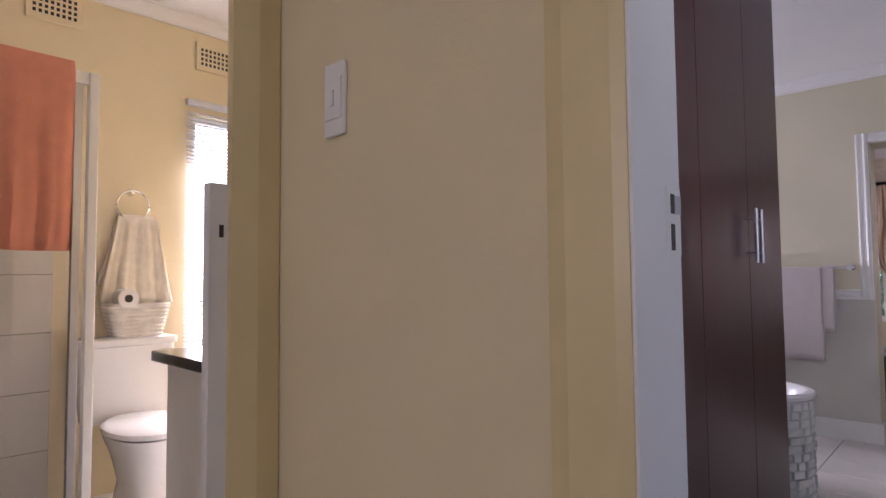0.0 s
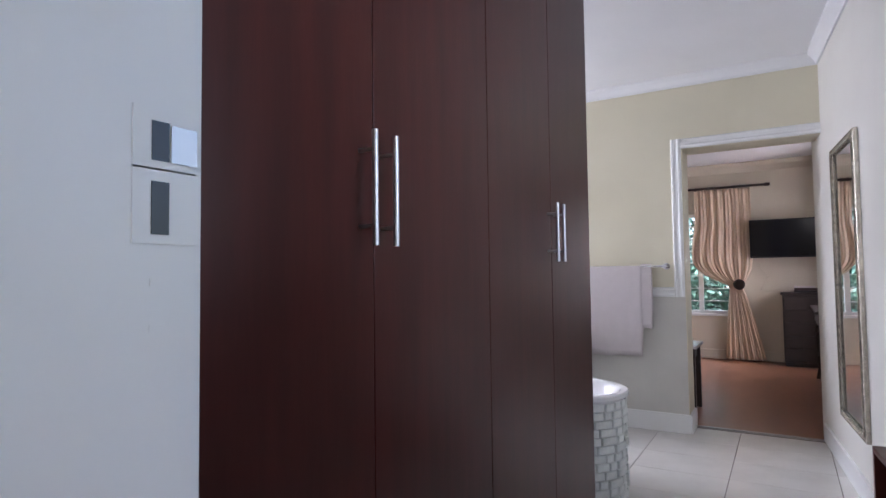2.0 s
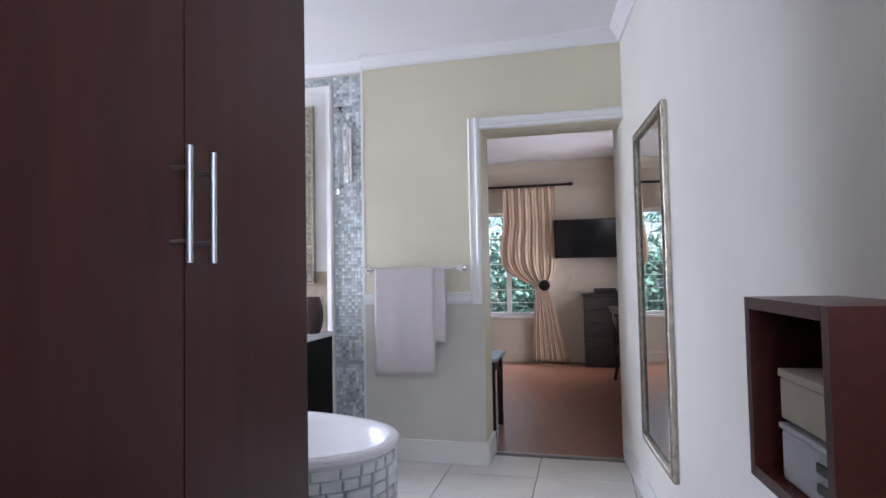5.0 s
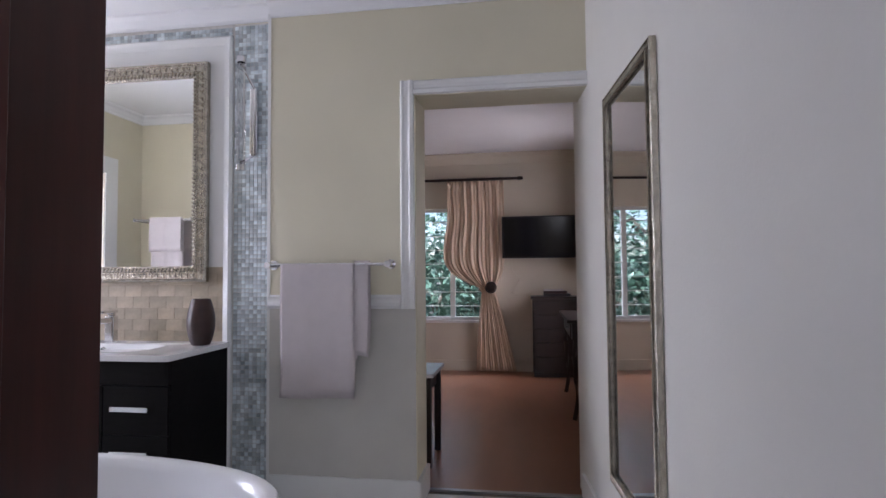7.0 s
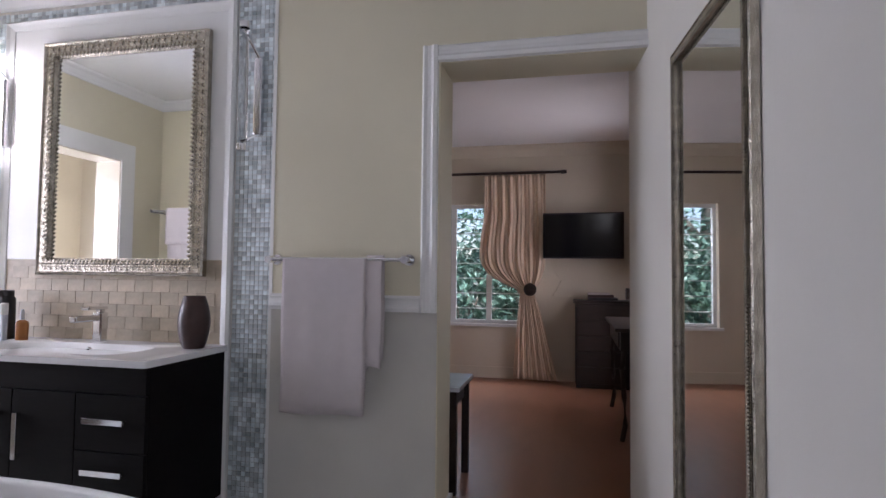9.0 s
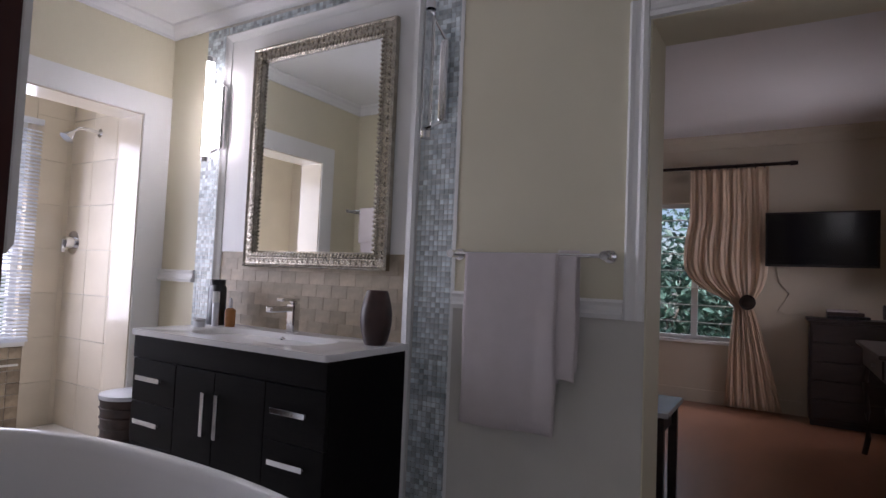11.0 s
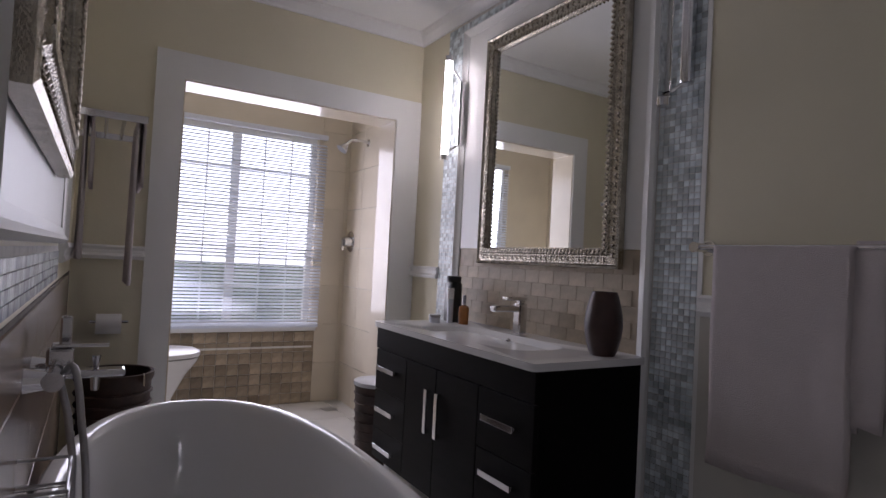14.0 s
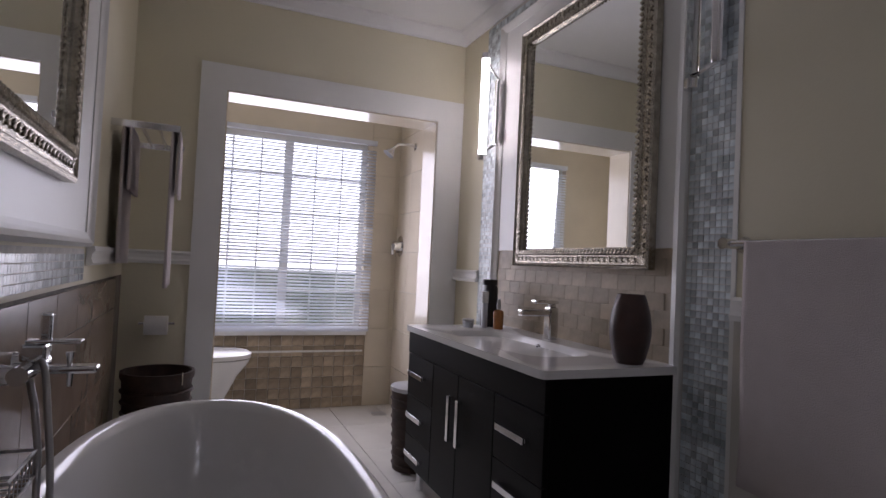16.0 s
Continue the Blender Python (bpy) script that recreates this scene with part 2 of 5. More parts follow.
def structure(name, bm, material, label, category):
    return tagged(part(name, bm, material), label, category, "", "structure")


def pieces(name, mesh_bm, material, parent, spots):
    """Alike pieces on one shared mesh: spots are poses."""
    me = bpy.data.meshes.new(name)
    mesh_bm.to_mesh(me)
    mesh_bm.free()
    me.materials.append(material)
    for m in spots:
        ob = new(name, me)
        ob.parent = parent
        ob.matrix_basis = m


def slab(w, h, d, c=0.0015):
    """A tile w by h, d thick, its face towards -y, with chamfered edges."""
    bm = bmesh.new()
    w, h = w / 2, h / 2
    loops(bm, [[(-w, 0, -h), (w, 0, -h), (w, 0, h), (-w, 0, h)],
               [(-w, -d + c, -h), (w, -d + c, -h), (w, -d + c, h), (-w, -d + c, h)],
               [(-w + c, -d, -h + c), (w - c, -d, -h + c), (w - c, -d, h - c), (-w + c, -d, h - c)]])
    return bm


# ---- plan ----
CEIL = 2.62
GCEIL = 2.8           # guest bathroom ceiling
FAR = 5.31            # towel wall; the vanity wall lies a little back
VAN = 5.35
NICHE = -3.07         # wall with the shower opening
WINX = -4.05          # shower window wall
BATHY = 3.455          # wall behind the bath
WARDX, WARD0, WARD1 = -0.19, 1.03, 3.05
DOORY = 0.884         # wall with the entrance door


def right_x(y):
    return 0.715 + 0.09 * (5.3 - y)


RTURN = math.degrees(math.atan(0.09))

# ---- structure: dressing passage and bathroom ----
floor = structure("floor", boxes((-4.2, -1.9, -0.12, 1.5, 5.55, -0.006)), M_GROUT, "white ceramic tiled floor with thin dark joints", "floor")
ceiling = structure("ceiling", boxes((-4.3, 3.1, CEIL, 1.6, 5.6, CEIL + 0.12), (-0.9, -2.0, CEIL, 1.6, 3.1, CEIL + 0.12)), M_CEIL, "smooth white painted ceiling", "ceiling")
structure("ceiling_guest", boxes((-3.32, -2.0, GCEIL, -0.7, 3.3, GCEIL + 0.12), (-0.9, -2.0, CEIL + 0.12, -0.7, 3.3, GCEIL), (-3.32, 3.1, CEIL + 0.12, -0.9, 3.3, GCEIL)), M_CEIL, "white painted guest bathroom ceiling", "ceiling")

bm = bmesh.new()
# gap at y 1.15 to 1.95 is added, out of view, for the passage fill
for ya, yb, z0, z1 in ((5.7, 1.95, -0.02, CEIL), (1.95, 1.15, -0.02, 1.0), (1.95, 1.15, 2.15, CEIL), (1.15, -1.9, -0.02, CEIL)):
    v = [(right_x(ya), ya), (right_x(ya) + 0.25, ya), (right_x(yb) + 0.25, yb), (right_x(yb), yb)]
    loops(bm, [[(x, y, z0) for x, y in v], [(x, y, z1) for x, y in v]])
structure("wall_right", bm, M_OFFW, "off-white painted passage wall with a mirror", "wall")

structure("wall_far", boxes((-0.93, FAR, -0.02, -0.145, 5.57, CEIL), (-0.145, FAR, 2.08, 0.73, 5.57, CEIL)), M_CREAM, "cream painted wall with an open doorway", "wall")
structure("wall_dado_tile", boxes((-0.93, FAR - 0.006, 0.0, -0.15, FAR, 0.988)), M_LOWTILE, "pale grey tiled lower wall under the dado rail", "wall")
structure("wall_vanity", boxes((NICHE - 0.25, VAN, -0.02, -0.93, 5.57, CEIL)), M_CREAM, "cream wall behind the vanity unit", "wall")
structure("wall_bath", boxes((NICHE, 3.1, -0.02, -0.42, BATHY, CEIL)), M_CREAM, "cream wall behind the bath", "wall")
structure("wall_bath_tile", boxes((-3.05, BATHY, 0.0, -0.42, BATHY + 0.003, 0.99)), M_GROUT, "beige stone tiles behind the bath", "wall")
NI0, NI1, NIZ = 3.914, 5.175, 2.03
structure("wall_niche", boxes((NICHE - 0.22, 3.1, -0.02, NICHE, NI0, CEIL), (NICHE - 0.22, NI1, -0.02, NICHE, 5.55, CEIL), (NICHE - 0.22, NI0, NIZ, NICHE, NI1, CEIL)), M_CREAM, "cream wall with the shower opening", "wall")
structure("trim_niche", boxes((NICHE, 3.776, 0.0, NICHE + 0.012, NI0, 2.17), (NICHE, NI1, 0.0, NICHE + 0.012, 5.348, 2.17), (NICHE, NI0, NIZ, NICHE + 0.012, NI1, 2.17)), M_WHITE, "white band round the shower opening", "trim")
structure("trim_niche_lining", boxes((NICHE - 0.222, NI0, NIZ - 0.008, NICHE, NI1, NIZ), (NICHE - 0.222, NI1 - 0.008, 0, NICHE, NI1, NIZ - 0.008), (NICHE - 0.222, NI0, 0, NICHE, NI0 + 0.008, NIZ - 0.008)), M_WALLTILE, "glossy ivory tile lining of the shower opening", "trim")
# shower alcove behind
WY0, WY1, WZ0, WZ1 = 3.80, 5.0, 0.58, 2.04
structure("wall_window", boxes((WINX - 0.2, 3.1, -0.02, WINX, WY0, CEIL), (WINX - 0.2, WY1, -0.02, WINX, 5.57, CEIL), (WINX - 0.2, WY0, -0.02, WINX, WY1, WZ0), (WINX - 0.2, WY0, WZ1, WINX, WY1, CEIL)), M_WALLTILE, "ivory tiled shower wall with a window", "wall")
structure("wall_shower_side", boxes((WINX, 5.27, -0.02, NICHE - 0.22, 5.57, CEIL)), M_WALLTILE, "ivory tiled side wall of the shower", "wall")
structure("wall_shower_end", boxes((WINX, 3.1, -0.02, NICHE - 0.22, 3.3, CEIL)), M_WALLTILE, "ivory tiled end wall of the shower", "wall")
# entrance wall and guest bathroom
structure("wall_entrance", boxes((-0.535, DOORY, -0.02, 0.160, 1.0, CEIL), (0.160, DOORY, 2.08, 1.12, 1.0, CEIL), (1.06, DOORY, -0.02, 1.3, 1.0, 2.08)), M_GUEST, "warm cream wall with a light switch", "wall")
structure("wall_guest_door", boxes((-0.535, 0.83, -0.02, -0.463, DOORY, CEIL), (-0.535, -0.03, 2.08, -0.463, 0.83, CEIL), (-0.535, -1.9, -0.02, -0.463, -0.03, CEIL)), M_GUEST, "warm cream wall with the guest bathroom door opening", "wall")
GX = -3.12
structure("wall_guest_far", boxes((GX - 0.2, -1.9, -0.02, GX, 1.84, GCEIL), (GX - 0.2, 2.52, -0.02, GX, 3.1, GCEIL), (GX - 0.2, 1.84, -0.02, GX, 2.52, 0.7), (GX - 0.2, 1.84, 2.2, GX, 2.52, GCEIL)), M_GUEST, "warm yellow wall behind the toilet", "wall")
structure("wall_guest_side", boxes((GX, 2.7, -0.02, -0.9, 3.098, GCEIL), (-0.9, 2.7, -0.02, -0.82, 3.098, CEIL)), M_GUEST, "warm yellow bathroom side wall", "wall")
structure("wall_wardrobe_back", boxes((-0.9, 1.0, -0.02, -0.82, 2.7, CEIL), (-0.82, 1.0, -0.02, -0.535, 1.02, CEIL)), M_GUEST, "painted wall behind the wardrobe", "wall")
# unseen back wall; its opening is added to let the lobby fill make sense
structure("wall_lobby_back", boxes((-3.32, -2.0, -0.02, -0.9, -1.6, GCEIL), (-0.9, -2.0, -0.02, 0.0, -1.6, CEIL), (1.1, -2.0, -0.02, 1.6, -1.6, CEIL), (0.0, -2.0, -0.02, 1.1, -1.6, 1.0), (0.0, -2.0, 2.2, 1.1, -1.6, CEIL)), M_OFFW, "off-white lobby wall, out of view, with an added window opening", "wall")


# cornices
def cornice(name, p0, p1, turn_in, top=CEIL):
    """A stepped plaster cornice along p0-p1; turn_in: the way into the room."""
    bm = bmesh.new()
    prof = [(0, 0), (0, -0.075), (0.012, -0.075), (0.016, -0.06), (0.04, -0.03), (0.062, -0.014), (0.066, 0)]
    n = Vector((*turn_in, 0)).normalized()
    rings = []
    for p in (p0, p1):
        rings.append([Vector((p[0], p[1], top)) + n * (a + 0.001) + Vector((0, 0, b)) for a, b in prof])
    loops(bm, rings)
    bmesh.ops.recalc_face_normals(bm, faces=bm.faces)
    structure(name, bm, M_CEIL, "white moulded plaster cornice", "cornice")


cornice("cornice_far", (-0.93, FAR), (right_x(FAR), FAR), (0, -1))
cornice("cornice_vanity", (NICHE, VAN), (-0.93, VAN), (0, -1))
cornice("cornice_right", (right_x(FAR), FAR), (right_x(1.03), 1.03), (-1, -0.09))
cornice("cornice_niche", (NICHE, BATHY), (NICHE, VAN), (1, 0))
cornice("cornice_bath", (NICHE, BATHY), (-0.42, BATHY), (0, 1))
cornice("cornice_guest", (GX, -1.6), (GX, 2.7), (1, 0), GCEIL)

# baseboards
structure("baseboard_far", boxes((-0.93, FAR - 0.02, 0, -0.13, FAR - 0.006, 0.135), (-0.145, FAR - 0.006, 0, -0.127, 5.57, 0.135)), M_WHITE, "white painted baseboard", "baseboard")
bm = bmesh.new()
for y0, y1 in ((1.03, 5.56),):
    q = [(right_x(y0) - 0.016, y0), (right_x(y0) - 0.0005, y0), (right_x(y1) - 0.0005, y1), (right_x(y1) - 0.016, y1)]
    loops(bm, [[(x, y, 0) for x, y in q], [(x, y, 0.12) for x, y in q]])
bmesh.ops.recalc_face_normals(bm, faces=bm.faces)
structure("baseboard_right", bm, M_WHITE, "white painted baseboard", "baseboard")


def strip(prof, p0, p1, out):
    """A moulded strip from p0 to p1; prof: (across, depth); across runs square to the strip on the wall."""
    bm = bmesh.new()
    p0, p1, out = Vector(p0), Vector(p1), Vector(out)
    across = (p1 - p0).normalized().cross(out)
    loops(bm, [[p + across * a + out * d for a, d in prof] for p in (p0, p1)])
    bmesh.ops.recalc_face_normals(bm, faces=bm.faces)
    return bm


TRIM = [(-0.036, 0), (-0.036, 0.014), (-0.026, 0.024), (-0.012, 0.018), (0.006, 0.02), (0.018, 0.03), (0.034, 0.026), (0.036, 0)]
structure("trim_door_side", strip(TRIM, (-0.187, FAR, 0.988), (-0.187, FAR, 2.155), (0, -1, 0)), M_WHITE, "white moulded doorway trim", "trim")
structure("trim_door_top", strip(TRIM, (-0.15, FAR, 2.119), (0.725, FAR, 2.119), (0, -1, 0)), M_WHITE, "white moulded doorway trim", "trim")
structure("trim_dado_far", strip(TRIM, (-0.93, FAR, 1.024), (-0.224, FAR, 1.024), (0, -1, 0)), M_WHITE, "white dado rail", "trim")
structure("trim_dado_vanity", strip(TRIM, (NICHE, VAN, 1.06), (-2.73, VAN, 1.06), (0, -1, 0)), M_WHITE, "white dado rail", "trim")
structure("trim_dado_niche", strip(TRIM, (NICHE, BATHY, 1.09), (NICHE, 3.776, 1.09), (1, 0, 0)), M_WHITE, "white dado rail", "trim")
structure("trim_dado_bath", strip(TRIM, (NICHE, BATHY, 1.09), (-2.05, BATHY, 1.09), (0, 1, 0)), M_WHITE, "white dado rail", "trim")

# entrance door frame: cream architrave outside, white rebated jamb
door = structure("door_1", boxes((0.160, DOORY - 0.005, 0, 0.190, 0.992, 2.05), (1.03, DOORY + 0.005, 0, 1.058, 0.958, 2.05), (0.190, DOORY + 0.005, 2.02, 1.03, 0.958, 2.05)), M_WHITE, "white painted rebated door frame, door standing open", "door frame")
part("jamb_stop", boxes((0.160, 0.992, 0, 0.182, 1.001, 2.05)), M_WHITE, door)
for z0, z1 in ((1.233, 1.254), (1.194, 1.222)):
    part("strike_plate", boxes((0.190, 0.955, z0 - 0.006, 0.1908, 0.9915, z1 + 0.006)), M_WHITE, door)
    # black box on the plate for the shade inside the uncut keeper hole
    part("keeper_hole", boxes((0.1909, 0.965, z0 - 0.001, 0.1913, 0.975, z1 - 0.001)), M_BLACK, door)
part("latch_lip", boxes((0.1909, 0.976, 1.232, 0.1915, 0.9915, 1.252)), M_STEEL, door)
for z in (1.166, 1.142):
    part("screw_filler", boxes((0.190, 0.965, z, 0.1906, 0.98, z + 0.004)), M_WHITE, door)
structure("trim_entrance", strip([(-0.044, 0), (-0.044, 0.012), (-0.02, 0.018), (0.03, 0.012), (0.044, 0.008), (0.044, 0)], (0.1425, DOORY, 0), (0.1425, DOORY, 2.1), (0, -1, 0)), M_CREAMGLOSS, "cream gloss architrave", "trim")
structure("trim_guest_door", strip([(-0.044, 0), (-0.044, 0.012), (0, 0.018), (0.044, 0.01), (0.044, 0)], (-0.463, 0.838, 0), (-0.463, 0.838, 2.1), (1, 0, 0)), M_CREAMGLOSS, "cream gloss architrave", "trim")

# ---- structure: bedroom ----
BY, BX = 9.4, 1.2
structure("floor_bedroom", boxes((-3.2, 5.55, -0.12, 1.6, 9.6, -0.004)), M_LAM, "honey brown laminate floor", "floor")
structure("floor_strip", boxes((-0.13, 5.545, -0.006, 0.71, 5.575, 0.004)), M_STEEL, "metal threshold strip", "threshold")
structure("ceiling_bedroom", boxes((-3.2, 5.57, CEIL, 1.6, 9.6, CEIL + 0.12)), M_CEIL, "white bedroom ceiling", "ceiling")
BWX0, BWX1, BWZ0, BWZ1 = -1.35, -0.1, 0.6, 1.97
structure("wall_bedroom_far", boxes((-3.2, BY, -0.05, BWX0, BY + 0.2, CEIL), (BWX1, BY, -0.05, 1.5, BY + 0.2, CEIL), (BWX0, BY, -0.05, BWX1, BY + 0.2, BWZ0), (BWX0, BY, BWZ1, BWX1, BY + 0.2, CEIL)), M_BEIGE, "beige bedroom wall with a window", "wall")
structure("wall_bedroom_right", boxes((BX, 5.57, -0.05, BX + 0.2, 7.9, CEIL), (BX, 9.0, -0.05, BX + 0.2, BY, CEIL), (BX, 7.9, -0.05, BX + 0.2, 9.0, 0.6), (BX, 7.9, 1.97, BX + 0.2, 9.0, CEIL)), M_BEIGE, "beige bedroom wall with a second window", "wall")
structure("wall_bedroom_left", boxes((-3.4, 5.57, -0.05, -3.2, 9.6, CEIL)), M_BEIGE, "beige bedroom wall", "wall")
structure("wall_bedroom_near", boxes((0.95, 5.57, 0, 1.52, 5.72, CEIL), (-3.2, 5.57, 0, -0.932, 5.6, CEIL)), M_BEIGE, "beige bedroom wall", "wall")
structure("baseboard_bedroom", boxes((-3.2, BY - 0.018, -0.004, BX, BY, 0.12)), M_BEIGE, "painted bedroom baseboard", "baseboard")
bm = bmesh.new()
prof = [(0, 0), (0, -0.12), (0.015, -0.12), (0.05, -0.05), (0.1, -0.015), (0.1, 0)]
loops(bm, [[(x, BY - a - 0.001, CEIL + b) for a, b in prof] for x in (-3.2, BX)])
bmesh.ops.recalc_face_normals(bm, faces=bm.faces)
structure("cornice_bedroom", bm, M_BEIGE, "plaster bedroom cornice", "cornice")

# ---- outside ----
structure("ground", boxes((-400, -400, -0.5, 400, 400, -0.3)), M_GRASS, "lawn garden ground", "ground")


# ---- windows ----
def casement(name, label, origin, along, out, w, h, cols, rows, bars):
    """A white window with sash, panes, glazing bars and outside burglar bars; origin: its lower corner on the inner wall face."""
    win = structure(name, boxes((0, 0.06, 0, 0.04, 0.11, h), (w - 0.04, 0.06, 0, w, 0.11, h), (0.04, 0.06, 0, w - 0.04, 0.11, 0.04), (0.04, 0.06, h - 0.04, w - 0.04, 0.11, h)), M_WHITE, label, "window")
    a, o = Vector(along), Vector(out)
    win.matrix_world = Matrix(((a.x, o.x, 0, origin[0]), (a.y, o.y, 0, origin[1]), (0, 0, 1, origin[2]), (0, 0, 0, 1)))
    for i in range(1, cols):
        part("mullion", boxes((w * i / cols - 0.03, 0.062, 0.04, w * i / cols + 0.03, 0.108, h - 0.04)), M_WHITE, win)
    pane = part("pane", boxes((0.04, 0.083, 0.04, w - 0.04, 0.087, h - 0.04)), M_GLASS, win)
    pane.visible_shadow = False
    for i in range(1, rows):
        part("glazing_bar", boxes((0.04, 0.07, h * i / rows - 0.008, w - 0.04, 0.1, h * i / rows + 0.008)), M_WHITE, win)
    for i in range(1, bars):
        part("burglar_bar", rods(((0.04, 0.045, h * i / bars), (w - 0.04, 0.045, h * i / bars), 0.006, None, 6)), M_WHITE, win)
    part("window_sill", boxes((-0.04, -0.03, -0.03, w + 0.04, 0.12, 0.0)), M_WHITE, win)
    return win


win1 = casement("window_1", "white steel bedroom window with horizontal burglar bars", (BWX0, BY, BWZ0), (1, 0, 0), (0, 1, 0), BWX1 - BWX0, BWZ1 - BWZ0, 3, 1, 8)
casement("window_2", "white steel side window with burglar bars", (BX, 9.0, 0.6), (0, -1, 0), (1, 0, 0), 1.1, 1.37, 2, 1, 8)
casement("window_3", "white shower window behind a blind", (WINX, WY0, WZ0), (0, 1, 0), (-1, 0, 0), WY1 - WY0, WZ1 - WZ0, 2, 5, 1)
shower_win = bpy.data.objects["window_3"]
for i in (1, 2, 4, 5):
    x = (WY1 - WY0) * i / 6
    part("burglar_bar", rods(((x, 0.04, 0.04), (x, 0.04, WZ1 - WZ0 - 0.04), 0.006, None, 6)), M_WHITE, shower_win)
casement("window_4", "narrow guest bathroom window behind a blind", (GX, 1.84, 0.7), (0, 1, 0), (-1, 0, 0), 0.68, 1.5, 1, 3, 1)
# the lobby's window is added and never in view
casement("window_5", "added lobby window, out of view", (1.1, -1.6, 1.0), (-1, 0, 0), (0, -1, 0), 1.1, 1.2, 2, 1, 1)


def blind(label, x, y0, y1, z0, z1, tilt, gap=None):
    th = thing("venetian_blind", label, "blind", (x, (y0 + y1) / 2, z0))
    part("headrail", boxes((x - 0.02, y0, z1 - 0.035, x + 0.02, y1, z1)), M_BLIND, th)
    part("bottom_rail", boxes((x - 0.012, y0, z0, x + 0.012, y1, z0 + 0.018)), M_BLIND, th)
    n = int((z1 - z0 - 0.07) / 0.024)
    me = boxes((-0.0125, y0, -0.0006, 0.0125, y1, 0.0006))
    pieces("slat", me, M_BLIND, th, [Matrix.Translation((x - HOME[th.name].x, -HOME[th.name].y, 0.03 + 0.024 * i)) @ pose(0, 0, 0, 0, tilt if gap != i else 5, 0) for i in range(n)])
    for f in (0.15, 0.85):
        y = y0 + (y1 - y0) * f
        part("ladder_cord", rods(((x + 0.013, y, z0), (x + 0.013, y, z1), 0.0012, None, 5)), M_BLIND, th)
    return th


blind("white aluminium venetian blind over the shower window, half closed", WINX + 0.035, WY0 + 0.02, WY1 + 0.05, WZ0, WZ1 + 0.02, 33, 19)
blind("white venetian blind over the guest bathroom window", GX + 0.03, 1.79, 2.54, 0.68, 2.28, 35)

# ---- wardrobe ----
ward = thing("wardrobe", "tall dark mahogany built-in wardrobe with bar handles", "wardrobe", (-0.5, 2.0, 0))
part("carcass", boxes((-0.8, WARD0, 0.0, WARDX - 0.022, WARD1, CEIL - 0.002)), M_WARD, ward)
for y0, y1, hy, h0, h1 in ((WARD0, 1.19, None, 0, 0), (1.19, 1.648, 1.607, 1.225, 1.435), (1.648, 2.14, 1.671, 1.225, 1.435), (2.14, 2.612, 2.578, 1.21, 1.402), (2.612, WARD1, 2.64, 1.21, 1.402)):
    d = part("door", boxes((WARDX - 0.02, y0 + 0.0012, 0.08, WARDX, y1 - 0.0012, CEIL - 0.01)), M_WARD, ward, bevel=0.0015)
    if hy:
        part("handle", rods(((WARDX + 0.036, hy, h0), (WARDX + 0.036, hy, h1), 0.006, None, 12)), M_STEEL, d, "brushed steel bar handle", smooth=True)
        for z in (h0 + 0.035, h1 - 0.035):
            part("handle_post", rods(((WARDX, hy, z), (WARDX + 0.033, hy, z), 0.004, None, 8)), M_STEEL, d)

part("end_panel", boxes((-0.82, WARD1 + 0.002, 0.0, WARDX - 0.21, 3.095, CEIL - 0.002), (-0.42, 3.095, 0.0, -0.40, BATHY + 0.004, CEIL - 0.002)), M_WARD, ward, "dark mahogany end panel")

# ---- bath ----
BXC, BYC, BA, BB, BZ = -1.18, 3.88, 0.925, 0.405, 0.55
bath = thing("bathtub", "white oval bath with pale split-stone cladding", "bathtub", (BXC, BYC, 0))
bm = bmesh.new()
prof = [(0.03, 0.5), (0.012, 0.56), (-0.004, 0.575), (-0.004, 0.592), (0.004, 0.60), (0.03, 0.602), (0.042, 0.595), (0.055, 0.57), (0.085, 0.4), (0.12, 0.26), (0.17, 0.2), (0.25, 0.18), (0.33, 0.178)]
loops(bm, [oval(BXC, BYC, z - 0.05, BA - d, BB - d, 72, 2.3) for d, z in prof], close_first=False)
part("tub", bm, M_CERAM, bath, "glossy white acrylic tub", smooth=True)
bm = bmesh.new()
loops(bm, [oval(BXC, BYC, z, BA - 0.03, BB - 0.03, 72, 2.3) for z in (0.0, 0.5)], close_last=False)
surround = part("surround", bm, M_GROUTW, bath, smooth=True)
part("waste", lathe([(0.03, 0.128), (0.03, 0.134), (0.02, 0.136)], BXC, BYC, 20), M_CHROME, bath)

# ---- vanity ----
VX0, VX1, VY0 = -2.42, -1.166, 4.808
van = thing("vanity_cabinet", "dark espresso bathroom vanity with doors and drawers", "vanity", (-1.8, 5.1, 0))
part("body", boxes((VX0 + 0.01, VY0 + 0.03, 0.12, VX1 - 0.01, VAN - 0.004, 0.782)), M_VAN, van, bevel=0.002)
for lx in (VX0 + 0.06, VX1 - 0.06):
    for ly in (VY0 + 0.08, VAN - 0.08):
        part("leg", rods(((lx, ly, 0), (lx, ly, 0.12), 0.018, 0.02, 14)), M_CHROME, van, "chrome leg", smooth=True)


